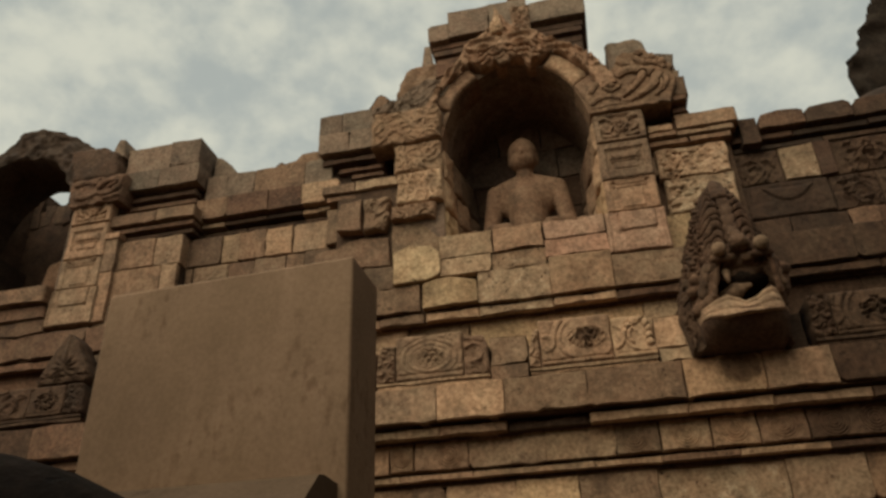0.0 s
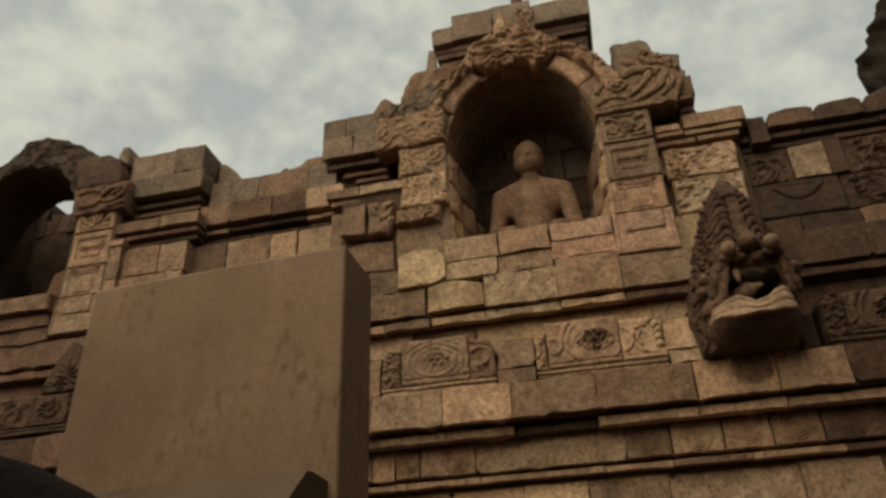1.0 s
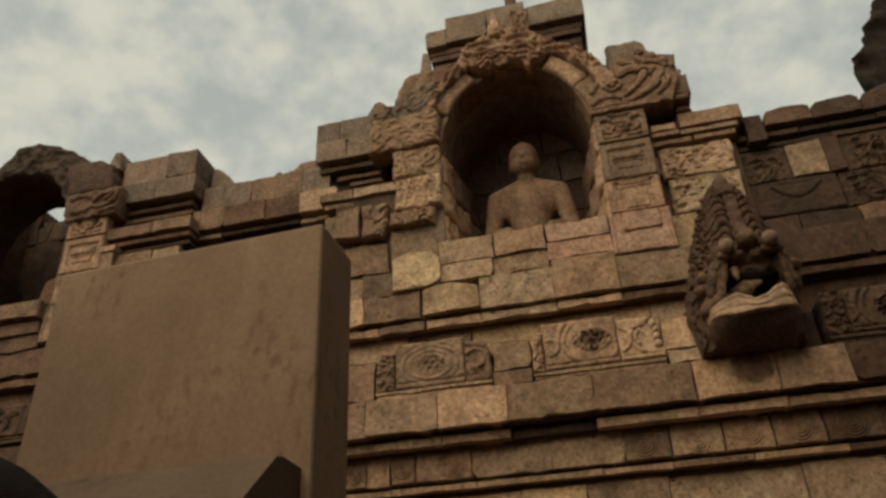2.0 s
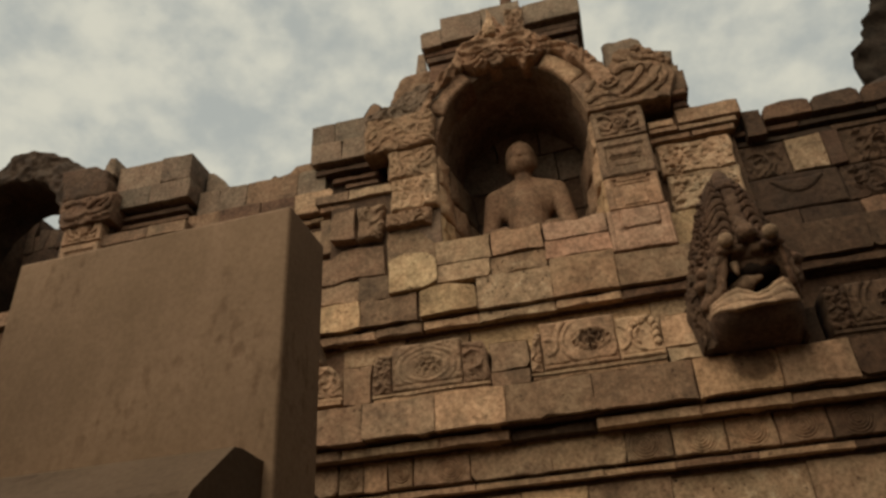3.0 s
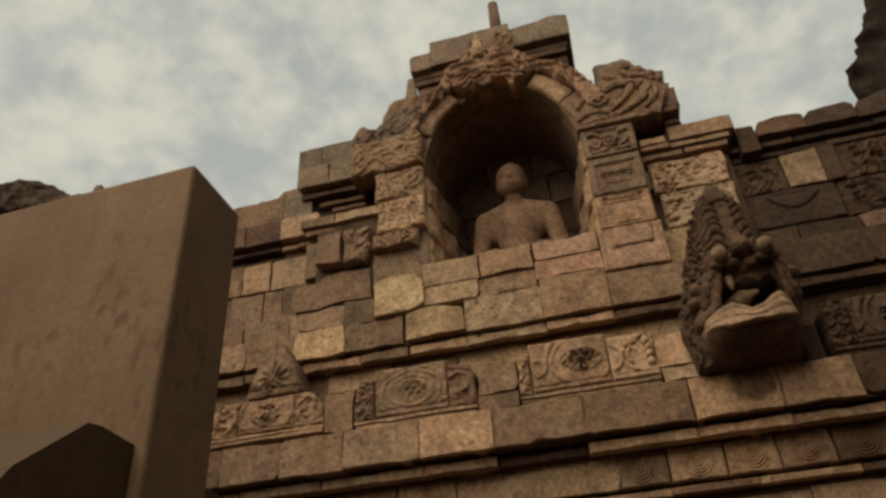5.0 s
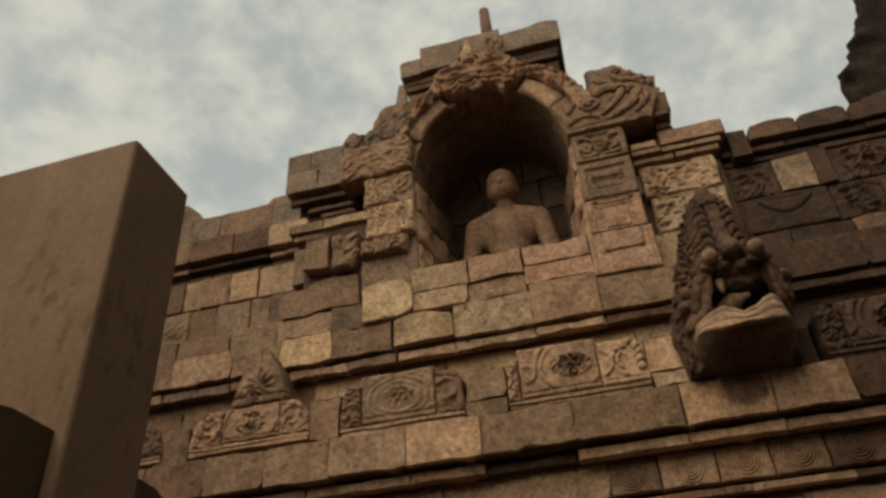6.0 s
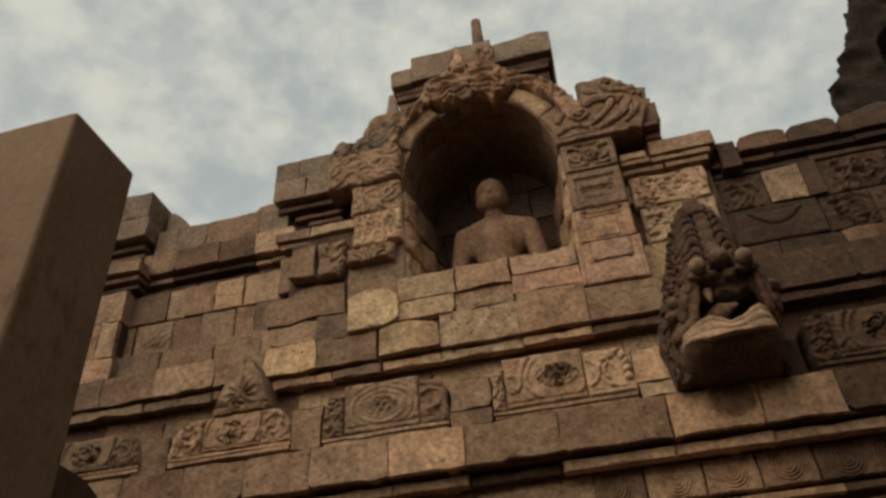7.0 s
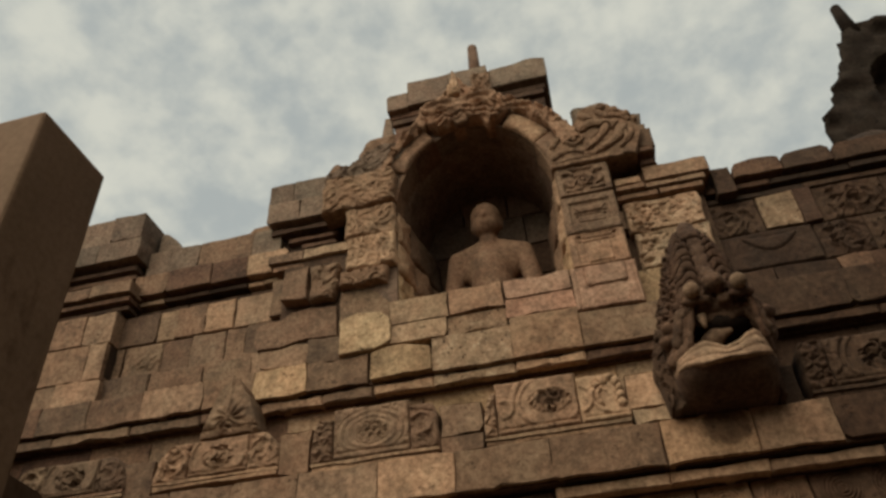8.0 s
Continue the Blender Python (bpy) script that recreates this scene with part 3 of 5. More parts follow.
# carved stones of the second course: ringed roundels
for x0, x1, centres, mat in ((-1.24, -1.112, [(-1.18, 2.41, 0.06)], HAZEL), (-1.0, -0.873, [(-0.933, 2.415, 0.057)], TAN), (-0.873, -0.606, [(-0.70, 2.415, 0.075)], BROWN),
                             (0.085, 0.285, [(0.169, 2.417, 0.075)], HAZEL), (0.285, 0.51, [(0.402, 2.415, 0.075)], TAN),
                             (0.51, 0.715, [(0.614, 2.42, 0.075)], TAN), (0.715, 0.925, [(0.819, 2.42, 0.075)], BROWN),
                             (0.925, 1.30, [(1.03, 2.415, 0.075), (1.2, 2.415, 0.075)], UMBER)):
    patch("carved_stone", rect(x0 + 0.002, x1 - 0.002, 2.346, 2.486), int((x1 - x0) / 0.0028), 50, 0.13, 0.16, rings(centres, 0.0135), 0.0052, mat, wall_lower, "stone carved with concentric rings")
course(wall_lower, (1.30, 1.7, 2.2), 2.344, 2.488, 0.13, "uu")
# recessed course behind the relief panels, and the moulding over it
course(wall_lower, (-3.6, -3.2, -2.8, -2.4, -2.05, -1.7, -1.3, -0.95, -0.6, -0.17, 0.33, 0.6, 1.0, 1.4, 1.8, 2.2), 2.96, 3.178, 0.34, "uuuhhbttpptudddd")
course(wall_lower, (-1.98, -1.80), 2.72, 2.90, 0.04, "h", 0.29)
course(wall_lower, (-1.175, -1.031), 2.72, 2.92, 0.006, "h", 0.3)
course(wall_lower, (-0.456, -0.267), 2.795, 2.935, 0.012, "b", 0.3)
course(wall_lower, (-0.456, -0.267), 2.72, 2.795, 0.006, "b", 0.3)
course(wall_lower, (0.332, 0.50), 2.79, 2.945, 0.010, "t", 0.3)
course(wall_lower, (0.332, 0.50), 2.72, 2.79, 0.004, "t", 0.3)
course(wall_lower, (0.88, 1.01), 2.72, 2.92, 0.10, "d", 0.26)
course(wall_lower, (-3.6, -3.1, -2.6, -2.15, -1.75, -1.42, -1.1, -0.84), 3.178, 3.228, 0.270, "uhhhhbb", 0.2, bev=0.011)
course(wall_lower, (-0.835, -0.53, -0.13), 3.180, 3.232, 0.268, "tl", 0.2, bev=0.012)
course(wall_lower, (-0.128, 0.206, 0.6, 1.0, 1.5, 2.2), 3.186, 3.230, 0.268, "tuddd", 0.2, bev=0.012)
course(wall_lower, (-3.6, -3.3, -2.95, -2.70, -2.41, -2.095, -1.748, -1.463, -1.18, -0.858), 3.242, 3.405, 0.245, "uuuhhbhph", 0.2, wear=0.012)
outline_stone("stone", [(-0.835, 3.25), (-0.53, 3.25), (-0.532, 3.382), (-0.60, 3.400), (-0.68, 3.422), (-0.75, 3.415), (-0.835, 3.392)], 0.235, 0.2, PALE, wall_lower, 0.006)
stone(-0.528, -0.13, 3.242, 3.43, 0.24, PITTED, wall_lower, 0.2)
stone(-0.13, 0.206, 3.242, 3.465, 0.235, TAN, wall_lower, 0.2)
stone(0.206, 0.62, 3.242, 3.43, 0.245, HAZEL, wall_lower, 0.2)
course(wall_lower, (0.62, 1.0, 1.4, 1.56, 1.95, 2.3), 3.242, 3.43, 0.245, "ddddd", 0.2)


# ---- relief panels standing on the cornice ----
def relief_panel(x0, x1, z0, z1, cuts, y, seed, mat, label, antefix=None, round_end=0.015, style="garland"):
    """A row of carved blocks on a ledge; antefix: centre, half width and top of the leaf-shaped stone over it."""
    ob = thing("relief_panel", ((x0 + x1) / 2, y, z0), label, "relief", "carved panels along the cornice")
    ledge_mat = {BROWN: TAN, HAZEL: BROWN}.get(mat, mat)
    stone(x0 + 0.004, x1 - 0.004, z0 - 0.035, z0 - 0.018, y + 0.006, ledge_mat, ob, 0.22, name="ledge", wear=0.006, bev=0.004)
    stone(x0, x1, z0 - 0.016, z0 - 0.001, y + 0.0, ledge_mat, ob, 0.22, name="ledge", wear=0.006, bev=0.004)
    xs = [x0, *cuts, x1]
    tall, mid = (z1 - z0) / 2, (xs[1] + xs[-2]) / 2
    last = len(xs) - 2
    for k, (a, b) in enumerate(zip(xs, xs[1:])):
        l0, l1 = (0.0, round_end) if k == 0 else (0.0015, 0.0015)
        r0, r1 = (0.0, round_end) if k == last else (0.0015, 0.0015)
        small = b - a < 0.125
        top = z1 + (0.0 if style == "garland" else 0.03 if 0 < k < last else -0.012 if small else 0.0)
        rows = [(z0 + (top - z0) * q, a + l0 + (l1 - l0) * (1 - math.sqrt(max(0.0, 1 - q * q))), b - r0 - (r1 - r0) * (1 - math.sqrt(max(0.0, 1 - q * q)))) for q in (0, 0.3, 0.5, 0.7, 0.82, 0.91, 0.97, 1.0)]
        tone = mat
        if small:
            fn = scrolls(0.034, seed + k, 0.25)
        elif style == "bunch" and k == last:
            fn, tone = tendril_end(a, b, z0, z1), TAN
        elif k in (0, last):
            fn = scroll_leaf((a + b) / 2 - (0.01 if k else -0.015), z0 + tall * 0.95, min(0.07, tall * 0.78), seed + 5 + k, 1 if k else -1)
        elif style == "medallion":
            fn = medallion(mid, z0 + tall * 1.1, (xs[-2] - xs[1]) * 0.42, tall * 0.96, seed)
        elif style == "bunch":
            fn, tone = leaf_bunch(mid + 0.056, z0 + tall * 1.18, 0.092, tall * 0.52, seed), STAINED
        else:
            fn = leaf_bunch(mid, z0 + tall, 0.075, tall * 0.62, seed)
        patch("carved_block", profile(rows, 0.003, seed), max(18, int((b - a) / 0.0042)), int((z1 - z0) / 0.0042), y + 0.002 * (k % 2), 0.2, fn, 0.013 if style == "garland" else 0.0105, tone, ob)
    if antefix:
        c, w, peak = antefix
        h = peak - z1
        rows = [(z1 + q * h, c - k * w, c + k * w) for q, k in ((0.01, 0.97), (0.10, 1.03), (0.20, 1.0), (0.35, 0.88), (0.50, 0.73), (0.68, 0.50), (0.84, 0.27), (0.95, 0.10), (1.0, 0.02))]
        patch("antefix", profile(rows, 0.006, seed), 72, 80, y + 0.02, 0.12, leaf_fan(c, z1, w, h, seed), 0.011, HAZEL if mat is BROWN else mat, ob, "pointed leaf-shaped stone")
    return ob


relief_panel(-0.265, 0.335, 2.757, 2.965, (-0.208, 0.136), 0.0, 11, BROWN, "brown carved stone panel with leaf scrolls on the cornice", None, 0.045, "bunch")
relief_panel(-1.03, -0.457, 2.755, 2.962, (-0.93, -0.585), 0.0, 31, BROWN, "brown carved stone panel with an oval medallion on the cornice", None, 0.03, "medallion")
relief_panel(-1.79, -1.185, 2.785, 2.955, (-1.625, -1.335), 0.02, 51, BROWN, "brown carved panel with a pointed leaf stone on top", (-1.457, 0.138, 3.285), 0.10)
# panel tones drop at both ends, standing in for dimmer light
relief_panel(-2.53, -1.93, 2.785, 2.95, (-2.36, -2.08), 0.02, 71, HAZEL, "dark brown carved stone panel with scrolls on the cornice", None, 0.10)
relief_panel(-3.32, -2.69, 2.785, 2.96, (-3.04, -2.81), 0.02, 91, DARK, "dark carved panel with a pointed leaf stone on top", (-2.865, 0.155, 3.27), 0.03)
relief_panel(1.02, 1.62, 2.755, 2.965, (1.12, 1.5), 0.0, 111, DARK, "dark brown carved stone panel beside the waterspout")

# ---- the wall between the niches ----
wall_left = core("wall_left", [
    (-2.45, -1.3, 0.40, 1.5, 3.40, 4.02), (-2.45, -1.3, 0.52, 1.5, 4.0, 4.14), (-2.45, -1.3, 0.42, 1.5, 4.13, 4.47),
    (-3.0, -2.42, 0.31, 1.5, 3.40, 4.02), (-3.0, -2.42, 0.40, 1.5, 4.0, 4.40), (-2.92, -2.42, 0.36, 1.1, 4.39, 4.74)],
    DARK, "dark stone core of the wall between niches")
course(wall_left, (-2.42, -2.185, -2.065, -1.88, -1.70, -1.452, -1.37), 3.797, 4.008, 0.37, "hthtbt", gap=0.005, bev=0.006, wear=0.007)
course(wall_left, (-2.362, -2.118, -1.942, -1.733, -1.608), 3.572, 3.793, 0.37, "-hbhh", gap=0.005, bev=0.006, wear=0.008)
motif = leafage(-2.36, -2.12, 3.58, 3.75, 16, 0.05, 0.014, lambda x, z: 0.5, 77)
patch("carved_stone", rect(-2.36, -2.12, 3.574, 3.79, 0.006, 5), 50, 40, 0.368, 0.16, lambda x, z, u, v: motif(x, z, u, v) * np.exp(-(np.hypot(x + 2.22, (z - 3.66) * 1.2) / 0.085) ** 4) + plain(9, 0.5)(x, z, u, v), 0.010, HAZEL, wall_left, "stone with a worn leaf motif")
course(wall_left, (-2.42, -2.364), 3.572, 3.793, 0.375, "h", gap=0.005, bev=0.006, wear=0.006)
outline_stone("stone", [(-1.605, 3.60), (-1.51, 3.575), (-1.40, 3.60), (-1.36, 3.73), (-1.38, 3.80), (-1.604, 3.795)], 0.366, 0.16, HAZEL, wall_left, 0.01)
course(wall_left, (-2.42, -2.13, -1.81, -1.53, -1.36), 3.405, 3.567, 0.315, "hhhb", gap=0.005, bev=0.006, wear=0.009)
outline_stone("stone", [(-1.78, 3.515), (-1.52, 3.540), (-1.51, 3.572), (-1.60, 3.590), (-1.735, 3.565), (-1.78, 3.548)], 0.322, 0.16, HAZEL, wall_left, 0.008)
# recessed mouldings: the overhang's shade is put in darker stone
course(wall_left, (-2.42, -2.05, -1.65, -1.40), 4.045, 4.07, 0.43, "ddd", bev=0.006)
course(wall_left, (-2.42, -2.2, -1.9, -1.66, -1.56, -1.40), 4.092, 4.122, 0.395, "bddtt", bev=0.006)
course(wall_left, (-2.40, -2.175, -1.888, -1.652, -1.40), 4.14, 4.296, 0.35, "huut", wear=0.006)
course(wall_left, (-2.36, -2.205, -2.008, -1.652, -1.46), 4.30, 4.49, 0.375, "gghg", wear=0.008)
outline_stone("stone", [(-2.36, 4.494), (-2.165, 4.494), (-2.23, 4.62), (-2.32, 4.70), (-2.36, 4.705)], 0.45, 0.4, GREY, wall_left)
outline_stone("stone", [(-2.0, 4.465), (-1.6, 4.465), (-1.625, 4.745), (-1.79, 4.745), (-1.83, 4.70), (-1.925, 4.69), (-1.955, 4.72), (-1.99, 4.69)], 0.60, 0.3, HAZEL, wall_left, 0.012, 0.012)
outline_stone("stone", [(-1.66, 4.465), (-1.5, 4.465), (-1.5, 4.80), (-1.60, 4.80), (-1.645, 4.74)], 0.55, 0.3, HAZEL, wall_left, 0.012, 0.012)
# plain shaft beside the far pilaster, with a small capital
course(wall_left, (-2.952, -2.862), 3.44, 3.78, 0.245, "b", 0.2)
course(wall_left, (-2.952, -2.862), 3.782, 4.02, 0.248, "b", 0.2)
course(wall_left, (-2.958, -2.852), 4.022, 4.065, 0.235, "b", 0.2)
# projecting pier with its cornice
course(wall_left, (-2.95, -2.83, -2.60, -2.415), 3.795, 4.0, 0.28, "hhb", 0.2)
course(wall_left, (-2.95, -2.53, -2.42), 3.56, 3.79, 0.28, "hb", 0.2)
course(wall_left, (-2.95, -2.68, -2.40), 3.41, 3.555, 0.275, "hb", 0.2)
# pier mouldings under the blocks, toned dark in place of shade
course(wall_left, (-2.96, -2.37), 4.03, 4.055, 0.305, "d", 0.22, bev=0.006)
course(wall_left, (-2.965, -2.36), 4.075, 4.105, 0.285, "u", 0.22, bev=0.006)
course(wall_left, (-2.97, -2.62, -2.35), 4.125, 4.205, 0.26, "hh", 0.24)
for z0, z1, y in ((4.235, 4.262, 0.365), (4.285, 4.317, 0.35), (4.34, 4.375, 0.33)):
    course(wall_left, (-2.93, -2.40), z0, z1, y, "u", 0.24, bev=0.008)
course(wall_left, (-2.95, -2.66, -2.37), 4.40, 4.552, 0.27, "gg", 0.5)
course(wall_left, (-2.94, -2.60, -2.38), 4.554, 4.76, 0.275, "gg", 0.5)

# ---- the niche bays ----
SILL, SPRING, ARCH_H, ARCH_W = 3.69, 4.30, 0.60, 0.465


def arch_line(c, n=44, grow=0.0):
    """The niche's opening from the left jamb's foot, over the arch, to the right one's."""
    pts = [(c - ARCH_W - grow, SILL - grow * 0), (c - ARCH_W - grow, (SILL + SPRING) / 2)]
    for k in range(n + 1):
        a = math.pi * (1 - k / n)
        s = math.sin(a)
        pts.append((c + (ARCH_W + grow) * math.cos(a), SPRING + (ARCH_H + grow) * s))
    return pts + [(c + ARCH_W + grow, (SILL + SPRING) / 2), (c + ARCH_W + grow, SILL)]


def niche_shell(name, c, label, outer_top, back=True, right_reach=0.73, deep=0.98, rear=1.25):
    """Masonry round the niche: front ring, vaulted inside, back, top and sides, one solid mesh."""
    inner = arch_line(c)
    n = len(inner)
    outer = []
    for k, (x, z) in enumerate(inner):
        if k < 3:
            outer.append((c - 0.73, z))
        elif k >= n - 3:
            outer.append((c + right_reach, z))
        else:
            a = math.atan2((z - SPRING) / ARCH_H, (x - c) / ARCH_W)
            s, co = math.sin(a), math.cos(a)
            r = 1 / max(abs(co) / (right_reach if co > 0 else 0.73), abs(s) / (outer_top - SPRING))
            bulge = 1 / math.hypot(co / 0.66, s / (outer_top - SPRING))
            r = min(r, bulge * 1.02)
            outer.append((c + r * co, SPRING + r * s))
    front = 0.275
    verts, faces = [], []
    for y, line in ((front, outer), (front, inner), (deep, inner), (rear, outer)):
        verts += [(x, y, z) for x, z in line]
    for i in range(2):
        faces += [(i * n + k, (i + 1) * n + k, (i + 1) * n + k + 1, i * n + k + 1) for k in range(n - 1)]
    faces += [(3 * n + k, k, k + 1, 3 * n + k + 1) for k in range(n - 1)]
    shell = tagged(part(name, verts, faces, VAULT_SHADE), label, "niche", kind="structure")
    # the floor and the back of the niche, their shade put in dark stone
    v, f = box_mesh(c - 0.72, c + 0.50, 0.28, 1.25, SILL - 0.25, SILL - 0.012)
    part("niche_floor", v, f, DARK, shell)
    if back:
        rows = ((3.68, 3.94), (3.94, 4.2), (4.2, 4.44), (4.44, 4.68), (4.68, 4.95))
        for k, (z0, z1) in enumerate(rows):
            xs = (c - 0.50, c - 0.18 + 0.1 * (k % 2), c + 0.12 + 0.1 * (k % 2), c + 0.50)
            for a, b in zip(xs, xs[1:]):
                stone(a, b, z0, z1, 0.93, VAULT_SHADE if k > 2 else DARK, shell, 0.3, wear=0.006)
    return shell


C = -0.24
niche = niche_shell("niche_main", C, "arched stone niche, shade painted dark inside", 5.0)
# the underside of the arch stones, lighter than the shade-toned vault behind
for k, (a0, a1) in enumerate(((178, 160.5), (160, 138.5), (138, 116), (115.5, 92), (91.5, 63), (62, 34), (33.5, 3))):
    n = 8
    deep = 0.40 + 0.05 * ((k * 37) % 5) / 4
    verts = []
    for r in (-0.002, 0.02):
        for y in (0.262, deep):
            for i in range(n + 1):
                a = radians(a0 + (a1 - a0) * i / n)
                verts.append((C + (ARCH_W + r) * math.cos(a), y, SPRING + (ARCH_H + r) * math.sin(a)))
    m = n + 1
    faces = []
    for i in range(n):
        faces += [(i, i + 1, m + i + 1, m + i), (2 * m + i, 3 * m + i, 3 * m + i + 1, 2 * m + i + 1), (i, 2 * m + i, 2 * m + i + 1, i + 1), (m + i, m + i + 1, 3 * m + i + 1, 3 * m + i)]
    faces += [(0, m, 3 * m, 2 * m), (n, 2 * m + n, 3 * m + n, m + n)]
    # tones darken to the crown: shade put in the stone
    part("arch_stone", verts, faces, (BROWN, HAZEL, UMBER, VAULT_SHADE, VAULT_SHADE, HAZEL, BROWN)[k], niche)
# inner jambs: rough stones that line the opening's sides and close in towards the back
for side in (-1, 1):
    for k, (z0, z1) in enumerate(((3.69, 3.92), (3.92, 4.13), (4.13, 4.36))):
        split = 0.47 + 0.06 * (k % 2)
        for j, (y0, y1) in enumerate(((0.262 if side > 0 else 0.30, split), (split + 0.004, 0.93))):
            if y1 - y0 < 0.03:
                continue
            nu, nv = 16, 14
            uu, vv = np.meshgrid(np.linspace(0, 1, nu), np.linspace(0, 1, nv))
            yy, zz = y0 + (y1 - y0) * uu, z0 + 0.003 + (z1 - z0 - 0.006) * vv
            lip = np.clip(np.minimum(np.minimum(uu, 1 - uu) * nu, np.minimum(vv, 1 - vv) * nv) / 1.5, 0, 1)
            rough = 0.022 * (vn(yy, zz, 0.10, 11 + k) - 0.5) + 0.014 * (vn(yy, zz, 0.03, 21 + j) - 0.5) - 0.010 * (1 - lip)
            xx = C + side * (ARCH_W - 0.008 - 0.17 * (yy - 0.25) - rough)
            verts = list(zip(xx.ravel().tolist(), yy.ravel().tolist(), zz.ravel().tolist()))
            loop = list(range(nu)) + [r * nu + nu - 1 for r in range(1, nv)] + [(nv - 1) * nu + q for q in range(nu - 2, -1, -1)] + [r * nu for r in range(nv - 2, 0, -1)]
            faces = [(r * nu + q, r * nu + q + 1, (r + 1) * nu + q + 1, (r + 1) * nu + q) for r in range(nv - 1) for q in range(nu - 1)]
            start = len(verts)
            verts += [(C + side * (ARCH_W + 0.06), verts[q][1], verts[q][2]) for q in loop]
            faces += [(loop[(q + 1) % len(loop)], loop[q], start + q, start + (q + 1) % len(loop)) for q in range(len(loop))]
            # low front stones paler, high back ones darker: bounced light put in tones
            part("jamb_stone", verts, faces, (PALE, TAN, TAN)[k] if j == 0 else (TAN, BROWN, HAZEL)[k], niche, smooth=True)

# sill and courses under the niche
bay = core("wall_bay", [(-1.385, C - 0.53, 0.31, 1.5, 3.38, 4.22), (C - 0.47, C + 0.47, 0.30, 1.5, 3.38, SILL - 0.02), (C + 0.46, 0.99, 0.41, 1.5, 3.38, 4.2),
                        (-1.46, -1.10, 0.43, 1.2, 4.2, 4.78), (-1.11, -0.96, 0.62, 1.2, 4.2, 4.78), (0.52, 1.0, 0.42, 1.2, 4.18, 4.33)], DARK, "dark stone core of the niche bay")
course(bay, (-0.742, -0.43, -0.14), 3.54, 3.69, 0.235, "tb", 0.3)
stone(-0.14, 0.206, 3.575, 3.69, 0.235, ROSY, bay, 0.3)
stone(-0.14, 0.206, 3.467, 3.573, 0.24, ROSY, bay, 0.3)
course(bay, (-0.742, -0.44, -0.14), 3.432, 3.538, 0.24, "tl", 0.2)
outline_stone("stone", [(-1.0, 3.412), (-0.86, 3.412), (-0.73, 3.44), (-0.735, 3.585), (-0.79, 3.63), (-0.90, 3.64), (-1.003, 3.615)], 0.222, 0.2, PALE, bay, 0.006)
outline_stone("stone", [(-1.195, 3.415), (-1.012, 3.41), (-1.02, 3.548), (-1.19, 3.562)], 0.268, 0.2, HAZEL, bay, 0.008)
outline_stone("stone", [(-1.47, 3.445), (-1.20, 3.43), (-1.195, 3.56), (-1.28, 3.572), (-1.36, 3.545), (-1.475, 3.56)], 0.285, 0.2, BROWN, bay, 0.01)
outline_stone("stone", [(-1.51, 3.565), (-1.36, 3.552), (-1.285, 3.578), (-1.21, 3.592), (-1.035, 3.576), (-1.045, 3.75), (-1.205, 3.787), (-1.30, 3.77), (-1.365, 3.732), (-1.51, 3.725)], 0.288, 0.2, BROWN, bay, 0.018)
outline_stone("stone", [(-1.03, 3.65), (-0.90, 3.648), (-0.78, 3.64), (-0.735, 3.60), (-0.735, 3.70), (-0.86, 3.84), (-1.03, 3.84)], 0.270, 0.2, HAZEL, bay, 0.014)
outline_stone("stone", [(-1.36, 3.822), (-1.205, 3.808), (-1.212, 4.03), (-1.345, 4.01)], 0.235, 0.24, BROWN, bay, 0.008, label="block standing proud of the wall")
patch("carved_stone", profile([(3.805, -1.195, -1.06), (3.90, -1.20, -1.045), (4.03, -1.205, -1.03)], 0.008), 34, 40, 0.245, 0.2, leafage(-1.2, -1.03, 3.8, 4.03, 26, 0.05, 0.018, lambda x, z: 0.9, 5), 0.012, BROWN, bay, "weathered carved stone standing proud")
course(bay, (-1.46, -1.365), 3.80, 4.04, 0.33, "h", wear=0.008)
# carved jamb stones, broken low down
jamb_flow = lambda x, z: 0.6 + 2.0 * math.sin(9 * x + 6 * z)
for x0, x1, z0, z1, s, m in ((-0.998, -0.700, 4.172, 4.378, 7, TAN), (-0.985, -0.704, 3.945, 4.165, 8, TAN), (-1.02, -0.75, 3.84, 3.935, 9, HAZEL)):
    patch("carved_stone", rect(x0, x1, z0, z1, 0.008, s), 52, 42, 0.225, 0.24, leafage(x0, x1, z0, z1, 44, 0.045, 0.016, jamb_flow, s * 3), 0.0105, m, bay, "weathered carved jamb stone")
# cornice on the left part of the bay
course(bay, (-1.46, -1.20, -1.0), 4.092, 4.125, 0.312, "bb", bev=0.006)
course(bay, (-1.49, -1.27, -0.99), 4.135, 4.20, 0.285, "bt", 0.3)
# umber paints the shade of this recess
for z0, z1, y in ((4.30, 4.332, 0.395), (4.352, 4.385, 0.378), (4.412, 4.447, 0.352)):
    course(bay, (-1.51 + 1.6 * (4.44 - z1), -1.10), z0, z1, y, "u", 0.3, bev=0.007)
course(bay, (-1.54, -1.33, -1.14, -0.98), 4.475, 4.63, 0.31, "ggg", 0.5)
course(bay, (-1.545, -1.38, -1.18, -1.02), 4.632, 4.80, 0.315, "ggg", 0.5)
# plain and pitted stones to the right of the niche, with their cornice
patch("stone", rect(0.556, 0.955, 3.93, 4.135, 0.008, 12), 104, 56, 0.355, 0.3, eaten([(0.66, 4.05, 0.10, 60), (0.62, 3.97, 0.06, 30), (0.82, 4.04, 0.14, 34)], 12), 0.0085, PITTED, bay, "yellowish stone eaten by weather")
